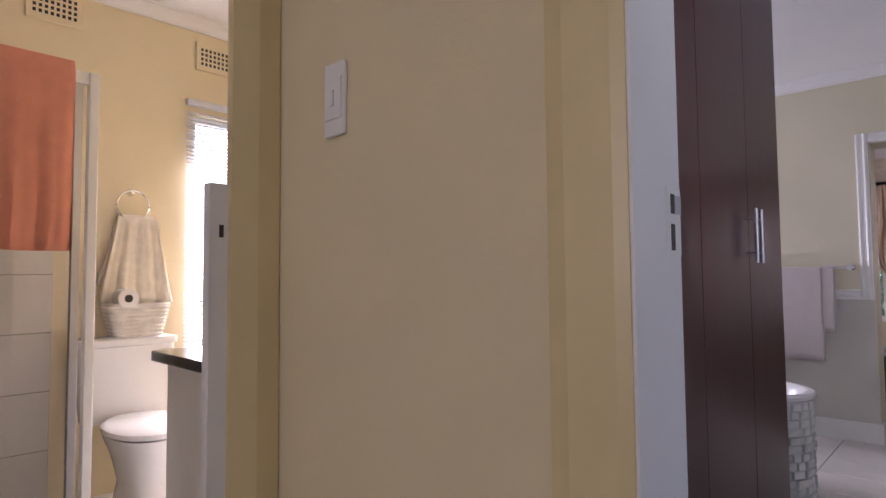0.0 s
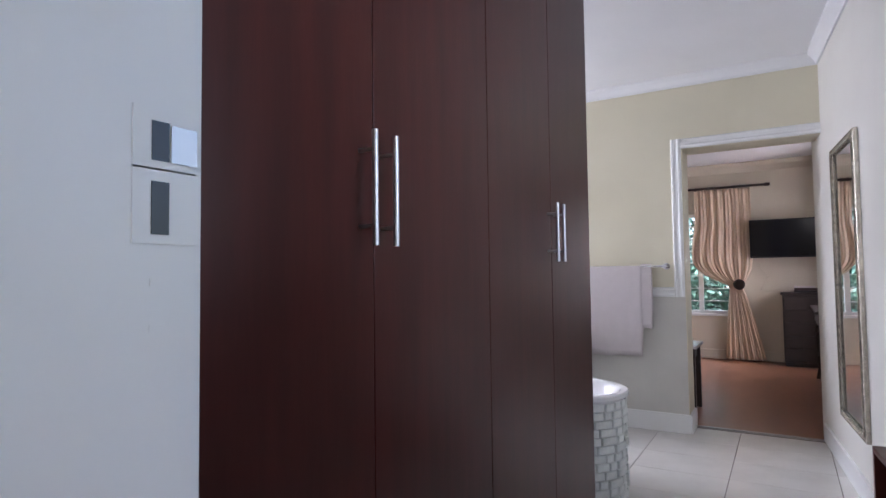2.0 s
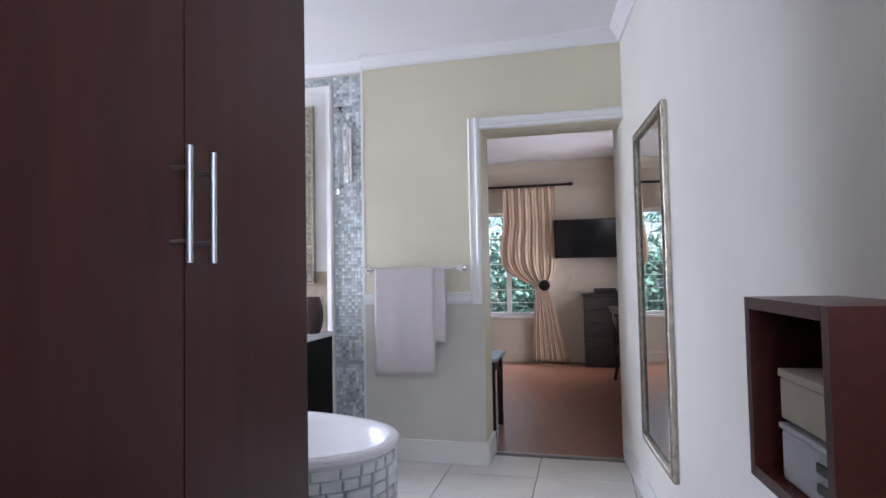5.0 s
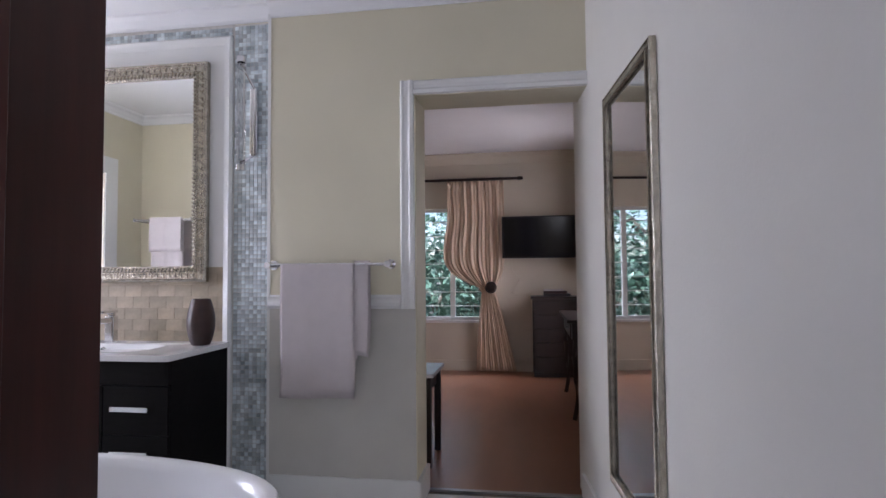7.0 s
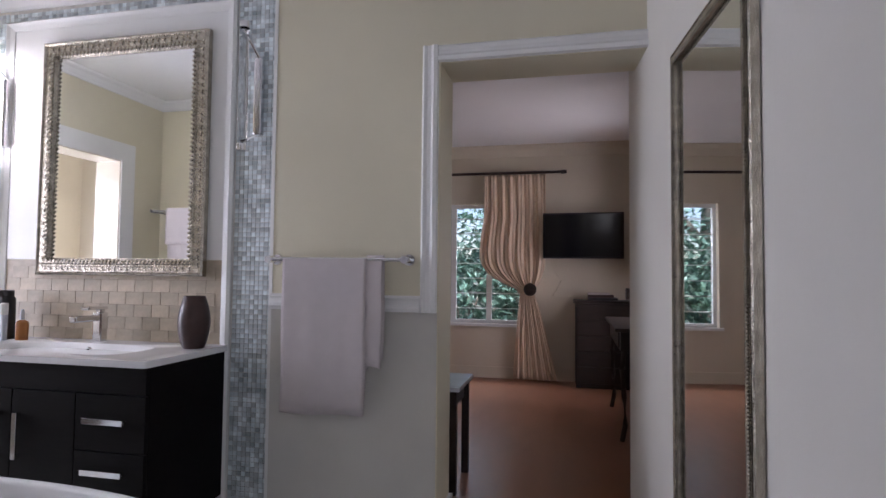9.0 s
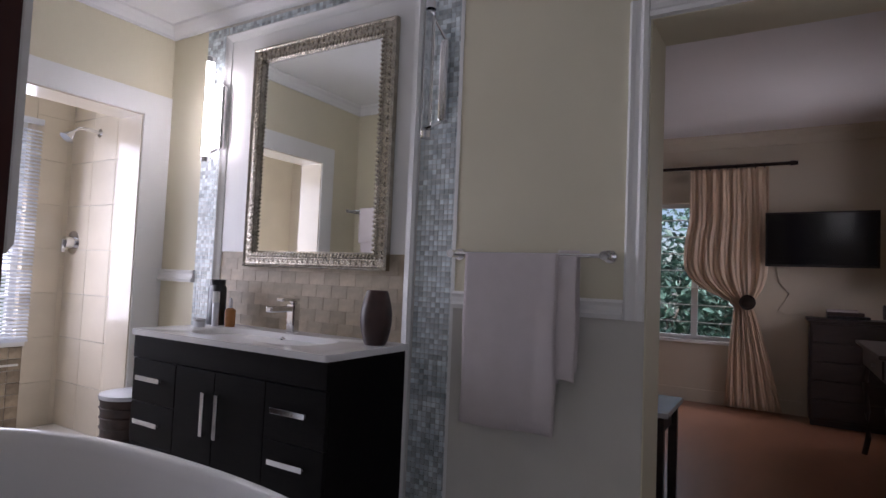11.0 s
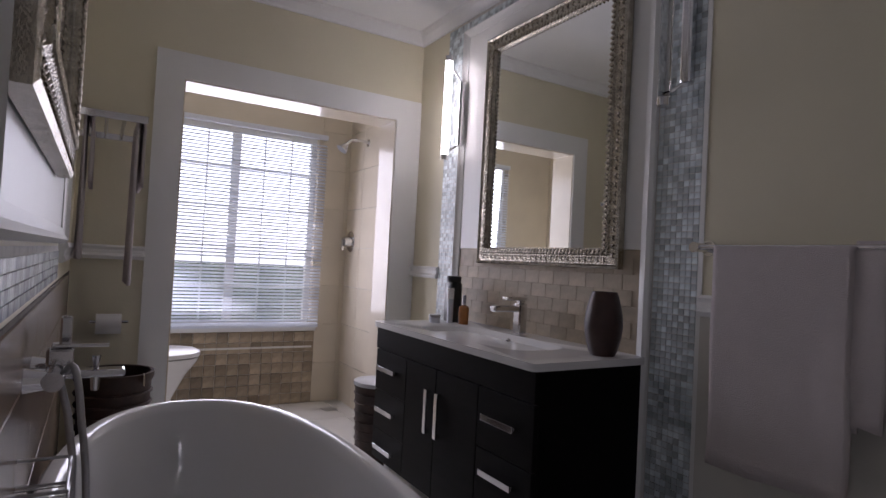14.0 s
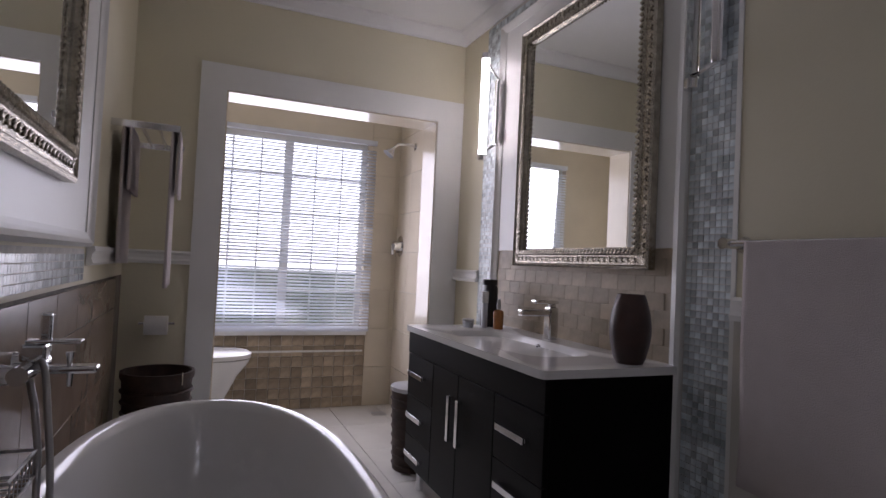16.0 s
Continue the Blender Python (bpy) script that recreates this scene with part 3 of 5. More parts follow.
def front(name, x0, x1, z0, z1, handle):
    f = part(name, boxes((x0 + 0.002, VY0 + 0.01, z0 + 0.002, x1 - 0.002, VY0 + 0.03, z1 - 0.002)), M_VAN, van, bevel=0.002)
    if handle and handle[0] == "h":
        c, zc, w = handle[1:]
        part("handle", boxes((c - w, VY0 - 0.014, zc - 0.011, c + w, VY0 - 0.006, zc + 0.011), (c - w, VY0 - 0.006, zc - 0.008, c - w + 0.012, VY0 + 0.01, zc + 0.008), (c + w - 0.012, VY0 - 0.006, zc - 0.008, c + w, VY0 + 0.01, zc + 0.008)), M_CHROME, f, "flat chrome handle", bevel=0.001)
    if handle and handle[0] == "v":
        c = handle[1]
        part("handle", boxes((c - 0.011, VY0 - 0.014, 0.395, c + 0.011, VY0 - 0.006, 0.58), (c - 0.008, VY0 - 0.006, 0.395, c + 0.008, VY0 + 0.01, 0.41), (c - 0.008, VY0 - 0.006, 0.565, c + 0.008, VY0 + 0.01, 0.58)), M_CHROME, f, "flat chrome handle", bevel=0.001)


d0, d1 = -2.08, -1.5
for z0, z1, hz in ((0.13, 0.28, 0.2), (0.28, 0.47, 0.383), (0.47, 0.672, 0.585)):
    front("drawer", VX0 + 0.01, d0, z0, z1, ("h", -2.262, hz, 0.093))
for z0, z1, hz in ((0.13, 0.25, None), (0.25, 0.45, 0.372), (0.45, 0.672, 0.57)):
    front("drawer", d1, VX1 - 0.01, z0, z1, ("h", -1.355, hz, 0.093) if hz else None)
front("door", d0, -1.81, 0.13, 0.672, ("v", -1.858))
front("door", -1.81, d1, 0.13, 0.672, ("v", -1.77))
part("apron", boxes((VX0 + 0.01, VY0 + 0.008, 0.676, VX1 - 0.01, VY0 + 0.029, 0.782)), M_VAN, van)
# moulded basin top: a slab with a shallow oblong bowl
top = thing("washbasin", "white ceramic washbasin top with shallow oblong bowl", "washbasin", (-1.8, 5.1, 0.783))
bm = bmesh.new()
n = 40
bcx, bcy = -1.8, 5.06
outer = []
for p in oval(bcx, bcy, 0, 1, 1, n, 40):
    outer.append((VX0 + (p[0] - bcx + 1) / 2 * (VX1 - VX0), VY0 - 0.012 + (p[1] - bcy + 1) / 2 * (VAN - 0.004 - VY0 + 0.012)))
rings = [[(x, y, 0.783) for x, y in outer], [(x, y, 0.81) for x, y in outer]]
for a, b, z in ((0.40, 0.165, 0.81), (0.39, 0.158, 0.804), (0.36, 0.14, 0.76), (0.3, 0.11, 0.735), (0.1, 0.05, 0.728)):
    rings.append(oval(bcx, bcy - 0.01, z, a, b, n, 4))
loops(bm, rings)
bmesh.ops.recalc_face_normals(bm, faces=bm.faces)
part("slab", bm, M_CERAM, top, smooth=True)
part("overflow", rods(((bcx, bcy + 0.128, 0.783), (bcx, bcy + 0.118, 0.78), 0.014, None, 16)), M_CHROME, top)
# black disc painted in for the dark of the overflow opening
part("overflow_hole", rods(((bcx, bcy + 0.118, 0.78), (bcx, bcy + 0.1165, 0.7796), 0.009, None, 16)), M_BLACK, top)
tap = thing("basin_tap", "square chrome basin mixer tap", "tap", (-1.8, 5.24, 0.81))
part("stem", boxes((-1.822, 5.222, 0.81, -1.778, 5.262, 0.94)), M_CHROME, tap, bevel=0.006)
part("spout", boxes((-1.818, 5.10, 0.905, -1.782, 5.235, 0.93)), M_CHROME, tap, bevel=0.006)
part("lever", boxes((-1.82, 5.16, 0.952, -1.78, 5.262, 0.966), (-1.812, 5.23, 0.938, -1.788, 5.256, 0.953)), M_CHROME, tap, bevel=0.004)
tap.scale = (1.12, 1.12, 1.12)
bm = bmesh.new()
rings = []
for i in range(15):
    f = i / 14
    r = 0.048 + 0.022 * math.sin(math.pi * min(1, f * 1.02)) - (0.003 if f in (0, 1) else 0)
    rings.append([(x + 0, y, 0.81 + 0.235 * f) for x, y, _ in oval(-1.255, 5.2, 0, r, r, 40)])
rings += [oval(-1.255, 5.2, 1.04, 0.04, 0.04, 40), oval(-1.255, 5.2, 0.95, 0.035, 0.035, 40)]
loops(bm, rings)
tagged(part("vase", bm, M_VASE, smooth=True), "dark brown barrel-shaped ribbed vase on the basin top", "vase")


def bottle(name, label, x, y, prof, m, capname=None, capprof=None, capm=None, e=2.0):
    th = thing(name, label, "bottle", (x, y, 0.81))
    part("body", lathe([(r, 0.81 + z) for r, z in prof], x, y, 24, e, 0.7), m, th, smooth=True)
    if capname:
        part(capname, lathe([(r, 0.81 + z) for r, z in capprof], x, y, 20), capm, th, smooth=True)


bottle("lotion_bottle", "tall black lotion bottle on the basin top", -2.36, 5.23, [(0.05, 0), (0.052, 0.01), (0.05, 0.2), (0.04, 0.215)], M_BLACK, "cap", [(0.04, 0.215), (0.04, 0.24), (0.036, 0.243)], M_BLACK, 3)
bottle("white_bottle", "slim white and grey bottle on the basin top", -2.29, 5.17, [(0.02, 0), (0.021, 0.12), (0.018, 0.125)], M_PLAST, "cap", [(0.018, 0.125), (0.018, 0.18), (0.015, 0.182)], M_WHITE)
bottle("hand_soap", "amber hand soap bottle with pump", -2.235, 5.22, [(0.032, 0), (0.034, 0.08), (0.03, 0.09), (0.012, 0.098)], M_AMBER, "pump", [(0.01, 0.098), (0.01, 0.13), (0.006, 0.15)], M_STEEL)
bottle("glass_jar", "small low glass jar on the basin top", -2.31, 5.09, [(0.034, 0), (0.037, 0.025), (0.03, 0.03)], M_PLAST, "lid", [(0.031, 0.03), (0.031, 0.04), (0.025, 0.042)], M_STEEL)


# ---- framed mirrors ----
def frame_parts(th, x0, z0, x1, z1, y, side, w, ornate):
    s = side
    part("outer_frame", moulding(x0, z0, x1, z1, [(0, 0.0), (0, 0.03), (w * 0.12, 0.036), (w * 0.2, 0.028), (w * 0.62, 0.03), (w * 0.7, 0.04), (w * 0.88, 0.034), (w, 0.02), (w, 0.0)], y, s), M_SILVER, th, "antique silver carved frame")
    bm = bmesh.new()
    i0, i1, k0, k1 = x0 + w * 0.8, x1 - w * 0.8, z0 + w * 0.8, z1 - w * 0.8
    step = 0.26 * w if w < 0.06 else 0.022
    q = min(1.0, max(0.8, w / 0.085))
    line = []
    for k in range(int((i1 - i0) / step)):
        line += [(i0 + step * (k + 0.5), k0, 1), (i0 + step * (k + 0.5), k1, 1)]
    for k in range(int((k1 - k0) / step)):
        line += [(i0, k0 + step * (k + 0.5), 0), (i1, k0 + step * (k + 0.5), 0)]
    for x, z, horiz in line:
        d = 0.009 * q
        if horiz:
            rod(bm, (x - 0.006, y + s * 0.038, z - d), (x + 0.006, y + s * 0.038, z + d), 0.0075 * q, 0.0055 * q, 7)
        else:
            rod(bm, (x - d, y + s * 0.038, z - 0.006), (x + d, y + s * 0.038, z + 0.006), 0.0075 * q, 0.0055 * q, 7)
    part("rope_beading", bm, M_SILVER, th, smooth=True, kind="stuff")
    if ornate:
        bm = bmesh.new()
        i0, i1, k0, k1 = x0 + w * 0.42, x1 - w * 0.42, z0 + w * 0.42, z1 - w * 0.42
        step = 0.035
        line = []
        for k in range(int((i1 - i0) / step)):
            line += [(i0 + step * (k + 0.5), k0), (i0 + step * (k + 0.5), k1)]
        for k in range(int((k1 - k0) / step)):
            line += [(i0, k0 + step * (k + 0.5)), (i1, k0 + step * (k + 0.5))]
        for k, (x, z) in enumerate(line):
            for a in (0.8, -0.8, 2.4):
                c, q = math.cos(a) * 0.014, math.sin(a) * 0.014
                rod(bm, (x - c * 0.2, y + s * 0.024, z - q * 0.2), (x + c, y + s * 0.034, z + q), 0.0075, 0.002, 6)
        part("carved_leaves", bm, M_SILVER, th, smooth=True, kind="stuff")
    bm = boxes((x0 + w - 0.004, min(y + s * 0.012, y + s * 0.016), z0 + w - 0.004, x1 - w + 0.004, max(y + s * 0.012, y + s * 0.016), z1 - w + 0.004))
    part("glass", bm, M_MIRROR, th, "clear mirror glass")


m1 = thing("wall_mirror", "large mirror in carved antique silver frame above the vanity", "mirror", (-1.8, VAN, 1.7))
frame_parts(m1, -2.27, 1.132, -1.297, 2.335, VAN - 0.012, -1, 0.085, True)
m2 = thing("wall_mirror", "mirror in carved antique silver frame above the bath", "mirror", (-1.1, BATHY, 1.8))
frame_parts(m2, -1.57, 1.295, -0.52, 2.42, BATHY + 0.012, 1, 0.1, True)
# tall dressing mirror, hung on the slanted wall; built along local x, turned onto the wall
m3 = thing("dressing_mirror", "tall narrow mirror in beaded silver frame on the passage wall", "mirror", (0, 0, 0))
frame_parts(m3, 0.0, 0.33, 0.64, 1.875, 0.0, -1, 0.034, False)
a = math.atan(0.09)
along = Vector((-math.sin(a), math.cos(a), 0))
inward = Vector((-math.cos(a), -math.sin(a), 0))
org = Vector((right_x(4.228), 4.228, 0)) + inward * 0.002
m3.matrix_world = Matrix(((along.x, -inward.x * 0.65, 0, org.x), (along.y, -inward.y * 0.65, 0, org.y), (0, 0, 1, 0), (0, 0, 0, 1)))

# panels of moulding round the two mirrors
structure("panel_vanity", boxes((-2.5, VAN - 0.008, 1.212, -1.2, VAN - 0.0005, 2.45)), M_WHITE, "white painted panel behind the mirror", "panel")
PM = [(0, 0), (0, 0.018), (0.012, 0.03), (0.026, 0.02), (0.036, 0.016), (0.05, 0.012), (0.05, 0)]
structure("trim_panel_vanity", moulding(-2.545, 0.0, -1.165, 2.48, PM, VAN, -1), M_WHITE, "white moulded panel frame", "trim")
structure("panel_bath", boxes((-1.97, BATHY + 0.0005, 1.16, -0.48, BATHY + 0.008, 2.48)), M_WHITE, "white painted panel behind the bath mirror", "panel")
structure("trim_panel_bath", moulding(-2.02, 1.12, -0.43, 2.5, PM, BATHY, 1), M_WHITE, "white moulded panel frame", "trim")


# ---- wall lamps ----
def tube_lamp(x, lit):
    th = thing("wall_lamp", "lit vertical glass tube wall lamp with chrome bracket" if lit else "unlit vertical glass tube wall lamp with chrome bracket", "lamp", (x, VAN, 2.0), group="tube lamps beside the mirror")
    part("bracket", boxes((x + 0.01, VAN - 0.05, 1.80, x + 0.05, VAN - 0.006, 2.17)), M_CHROME, th, "chrome back plate", bevel=0.01)
    t = part("tube", rods(((x - 0.01, VAN - 0.1, 1.745), (x - 0.01, VAN - 0.1, 2.29), 0.022, None, 20)), M_TUBE if lit else M_GLASS, th, smooth=True)
    t.visible_shadow = False
    for z0, z1 in ((1.715, 1.745), (2.29, 2.32)):
        part("end_cap", rods(((x - 0.01, VAN - 0.1, z0), (x - 0.01, VAN - 0.1, z1), 0.024, None, 20)), M_CHROME, th, smooth=True)
    for z0, z1 in ((2.28, 2.17), (1.755, 1.81)):
        part("arm", rods(((x - 0.01, VAN - 0.1, z0), (x + 0.03, VAN - 0.03, z1), 0.007, None, 8)), M_CHROME, th)


tube_lamp(-2.555, True)
tube_lamp(-1.06, False)


# ---- towels and rails ----
def sheet(w, front_len, back_len, thick, x, y, z, folds=3, amp=0.006, n=28, m=26, flare=0.0, seed=1):
    """A towel over a bar along x at y, z: front towards -y."""
    rnd = random.Random(seed)
    bm = bmesh.new()
    r = 0.014
    path = []
    for i in range(m):
        s = -front_len + (front_len + back_len) * i / (m - 1)
        if s < -0.02:
            path.append((-r, s + 0.02, -s / front_len))
        elif s > 0.02:
            path.append((r, -s + 0.02, s / back_len))
        else:
            t = (s + 0.02) / 0.04 * math.pi
            path.append((-r * math.cos(t), r * math.sin(t), 0))
    ph = [rnd.uniform(0, 6) for _ in range(4)]
    grid = []
    for i, (dy, dz, f) in enumerate(path):
        row = []
        for k in range(n):
            u = k / (n - 1)
            wav = amp * f * (math.sin(u * 6.28 * folds + ph[0]) + 0.5 * math.sin(u * 6.28 * folds * 2.3 + ph[1]))
            row.append(bm.verts.new((x + (u - 0.5) * w * (1 + flare * f) + 0.004 * math.sin(dz * 14 + ph[2]) * f, y + dy + wav * (1 if dy < 0 else 0.4), z + dz + 0.004 * math.sin(u * 5 + ph[3]) * f)))
        grid.append(row)
    for a, b in zip(grid, grid[1:]):
        for k in range(n - 1):
            bm.faces.new((a[k], a[k + 1], b[k + 1], b[k]))
    return bm


def thick(ob, t):
    md = ob.modifiers.new("thickness", 'SOLIDIFY')
    md.thickness, md.offset = t, 0
    return ob


rail = thing("towel_rail", "chrome towel rail on the cream wall", "towel rail", (-0.6, FAR, 1.22))
part("bar", rods(((-0.915, FAR - 0.075, 1.215), (-0.255, FAR - 0.075, 1.215), 0.009, None, 14)), M_CHROME, rail, smooth=True)
for x in (-0.905, -0.275):
    part("bracket", rods(((x, FAR, 1.215), (x, FAR - 0.012, 1.215), 0.026, 0.024, 18), ((x, FAR - 0.012, 1.215), (x, FAR - 0.092, 1.215), 0.013, 0.017, 14)), M_CHROME, rail, smooth=True)
tagged(thick(part("bath_towel", sheet(0.39, 0.69, 0.5, 0.008, -0.637, FAR - 0.075, 1.218, 1.5, 0.004, seed=3), M_TOWELW, smooth=True), 0.012), "pale lilac-white bath towel hanging over the rail", "towel")
# the bath towel's back half showing at its right, made as its own strip
tagged(thick(part("hand_towel", sheet(0.08, 0.48, 0.45, 0.008, -0.41, FAR - 0.072, 1.218, 0.6, 0.002, 10, 22, seed=5), M_TOWELW, smooth=True), 0.008), "back half of the bath towel, built as a separate narrow strip", "towel")

rack = thing("towel_rack", "chrome towel shelf on the wall beside the bath", "towel rack", (-2.7, BATHY, 1.6))
for i in range(4):
    yy = BATHY + 0.05 + 0.065 * i
    part("bar", rods(((-2.95, yy, 1.65), (-2.42, yy, 1.65), 0.007, None, 10)), M_CHROME, rack, smooth=True)
for x in (-2.95, -2.42):
    part("bracket", boxes((x - 0.006, BATHY, 1.635, x + 0.006, BATHY + 0.265, 1.665)), M_CHROME, rack, bevel=0.003)
tagged(thick(part("hand_towel", sheet(0.34, 0.62, 0.3, 0.008, -2.65, BATHY + 0.055, 1.658, 2, 0.005, seed=8), M_TOWELW, smooth=True), 0.012), "grey-white towel hanging at the back of the rack", "towel", "towels on the rack")
tagged(thick(part("hand_towel", sheet(0.3, 0.72, 0.3, 0.008, -2.65, BATHY + 0.245, 1.658, 2, 0.005, seed=9), M_TOWELW, smooth=True), 0.012), "white towel hanging at the front of the rack", "towel", "towels on the rack")

# ---- bath tap with hand shower, soap basket ----
mix = thing("bath_mixer", "chrome wall-mounted bath mixer with hand shower hose", "tap", (-1.180, BATHY, 0.8))
part("body", rods(((-1.280, BATHY + 0.075, 0.79), (-1.020, BATHY + 0.075, 0.79), 0.026, None, 20)), M_CHROME, mix, smooth=True)
for x in (-1.250, -1.050):
    part("inlet", rods(((x, BATHY + 0.006, 0.79), (x, BATHY + 0.06, 0.79), 0.034, 0.024, 18)), M_CHROME, mix, smooth=True)
part("cartridge", boxes((-1.185, BATHY + 0.05, 0.81, -1.125, BATHY + 0.115, 0.86)), M_CHROME, mix, bevel=0.008)
part("lever", boxes((-1.180, BATHY + 0.06, 0.862, -1.130, BATHY + 0.2, 0.872)), M_CHROME, mix, bevel=0.003)
part("spout", boxes((-1.185, BATHY + 0.09, 0.775, -1.125, BATHY + 0.245, 0.797)), M_CHROME, mix, bevel=0.008)
part("diverter", rods(((-1.155, BATHY + 0.17, 0.797), (-1.155, BATHY + 0.17, 0.835), 0.006, 0.012, 12)), M_CHROME, mix, smooth=True)
part("aerator", rods(((-1.155, BATHY + 0.17, 0.775), (-1.155, BATHY + 0.17, 0.735), 0.013, 0.01, 12)), M_CHROME, mix, smooth=True)
part("hand_shower", boxes((-1.255, BATHY + 0.075, 0.82, -1.225, BATHY + 0.105, 0.94)), M_CHROME, mix, bevel=0.006)
hose = [Vector((-1.110, BATHY + 0.1, 0.80))]
for i in range(1, 26):
    f = i / 25
    hose.append(Vector((-1.110 + 0.10 * math.sin(f * 1.9), BATHY + 0.1 + 0.07 * math.sin(f * 2.2), 0.80 + 0.05 * math.sin(min(1, f * 3.2) * math.pi) - 0.75 * f ** 1.5)))
part("hose", tube(hose, 0.0095), M_STEEL, mix, "ribbed steel hose", smooth=True)
part("hose", tube([(-1.080, BATHY + 0.09, 0.775), (-1.065, BATHY + 0.11, 0.7), (-1.040, BATHY + 0.13, 0.58), (-1.025, BATHY + 0.14, 0.1)], 0.0095), M_STEEL, mix, "ribbed steel hose", smooth=True)
mix.scale = (0.74, 0.74, 0.74)
mix.location.z = 0.86
sb = thing("soap_basket", "chrome wire soap basket on the bath wall", "soap basket", (-0.98, BATHY, 0.62))
for z in (0.60, 0.66):
    part("rim", tube([(-1.09, BATHY + 0.004, z), (-1.09, BATHY + 0.11, z), (-0.87, BATHY + 0.11, z), (-0.87, BATHY + 0.004, z), (-1.09, BATHY + 0.004, z)], 0.004, 8), M_STEEL, sb)
for i in range(7):
    x = -1.07 + 0.03 * i
    part("wire", tube([(x, BATHY + 0.004, 0.60), (x, BATHY + 0.11, 0.60), (x, BATHY + 0.11, 0.66)], 0.002, 6), M_STEEL, sb)

sb.scale = (0.85, 0.85, 0.85)
sb.location.z = 0.67

# ---- bin, paper roll, bucket bin, toilet in the alcove, shower ----
bk = thing("laundry_basket", "round dark brown woven basket beside the bath", "basket", (-2.78, 3.67, 0))
bm = bmesh.new()
loops(bm, [oval(-2.78, 3.67, z, r, r, 40) for r, z in ((0.12, 0), (0.125, 0.01), (0.155, 0.5), (0.165, 0.52), (0.165, 0.545), (0.15, 0.545), (0.145, 0.5), (0.115, 0.02))])
part("body", bm, M_BASKET, bk, smooth=True)
for k in range(9):
    z = 0.04 + k * 0.052
    r = 0.125 + 0.031 * z / 0.5
    part("weave_band", tube([(-2.78 + (r + 0.003) * math.cos(t * 0.2618), 3.67 + (r + 0.003) * math.sin(t * 0.2618), z) for t in range(25)], 0.007, 6), M_BASKET, bk)
part("tag", boxes((-2.69, 3.78, 0.5, -2.62, 3.784, 0.545)), M_BEIGEBOX, bk)
bn = thing("waste_bin", "dark brown woven waste bin with pale liner rim", "bin", (-2.67, 4.96, 0))
bm = bmesh.new()
loops(bm, [oval(-2.67, 4.96, z, r, r, 32) for r, z in ((0.11, 0), (0.13, 0.41), (0.136, 0.42), (0.136, 0.44), (0.122, 0.44), (0.1, 0.02))])
part("body", bm, M_BASKET, bn, smooth=True)
for k in range(8):
    r = 0.114 + 0.0175 * k / 7
    part("weave_band", tube([(-2.67 + r * math.cos(t * 0.2618), 4.96 + r * math.sin(t * 0.2618), 0.03 + k * 0.05) for t in range(25)], 0.004, 6), M_BASKET, bn)
part("liner", lathe([(0.137, 0.425), (0.139, 0.435), (0.137, 0.445), (0.125, 0.447)], -2.67, 4.96, 28), M_PLAST, bn, "pale plastic liner", smooth=True)
tp = thing("toilet_roll", "white toilet roll on a chrome holder", "toilet roll", (NICHE, 3.63, 0.73))
part("holder", rods(((NICHE, 3.56, 0.745), (NICHE + 0.06, 3.56, 0.745), 0.008, None, 10), ((NICHE + 0.06, 3.555, 0.745), (NICHE + 0.06, 3.72, 0.745), 0.007, None, 10)), M_CHROME, tp)
part("roll", rods(((NICHE + 0.06, 3.58, 0.735), (NICHE + 0.06, 3.69, 0.735), 0.05, None, 28)), M_PAPER, tp, smooth=True)


def toilet(th, sx, sy, ang, cistern=True):
    """A close-coupled toilet; local front along +x."""
    def put(name, bm, label=""):
        part(name, bm, M_CERAM, th, label, smooth=True, local=True)
    bm = bmesh.new()
    loops(bm, [oval(cx, 0, z, a, b, 40, 2.4) for cx, a, b, z in ((0.02, 0.2, 0.11, 0), (0.02, 0.2, 0.11, 0.06), (0.03, 0.17, 0.1, 0.16), (0.06, 0.21, 0.14, 0.3), (0.08, 0.25, 0.175, 0.38), (0.08, 0.255, 0.18, 0.4))])
    put("pan", bm)
    bm = bmesh.new()
    loops(bm, [oval(0.08, 0, z, a, b, 40, 2.2) for a, b, z in ((0.25, 0.175, 0.402), (0.262, 0.187, 0.408), (0.262, 0.187, 0.43), (0.24, 0.165, 0.442))])
    put("seat_lid", bm)
    if cistern:
        bm = bmesh.new()
        loops(bm, [oval(-0.27, 0, z, a, b, 40, 7) for a, b, z in ((0.085, 0.19, 0.4), (0.09, 0.215, 0.6), (0.095, 0.225, 0.77))])
        put("cistern", bm)
        bm = bmesh.new()
        loops(bm, [oval(-0.27, 0, z, a, b, 40, 7) for a, b, z in ((0.1, 0.235, 0.772), (0.104, 0.24, 0.785), (0.1, 0.236, 0.805), (0.085, 0.215, 0.812))])
        put("cistern_lid", bm)
        part("flush_lever", boxes((-0.175, 0.13, 0.725, -0.16, 0.2, 0.745)), M_CHROME, th, local=True, bevel=0.004)


t1 = thing("toilet", "white ceramic toilet with closed lid in the shower alcove", "toilet", (0, 0, 0))
toilet(t1, 0, 0, 0)
t1.matrix_world = pose(-3.74, 3.80, 0, 0, 0, 90) @ Matrix.Scale(1.1, 4)
t2 = thing("toilet", "white ceramic close-coupled toilet with closed lid", "toilet", (0, 0, 0))
toilet(t2, 0, 0, 0)
t2.matrix_world = pose(GX + 0.4, 1.44, 0, 0, 0, 0) @ Matrix.Scale(1.06, 4)

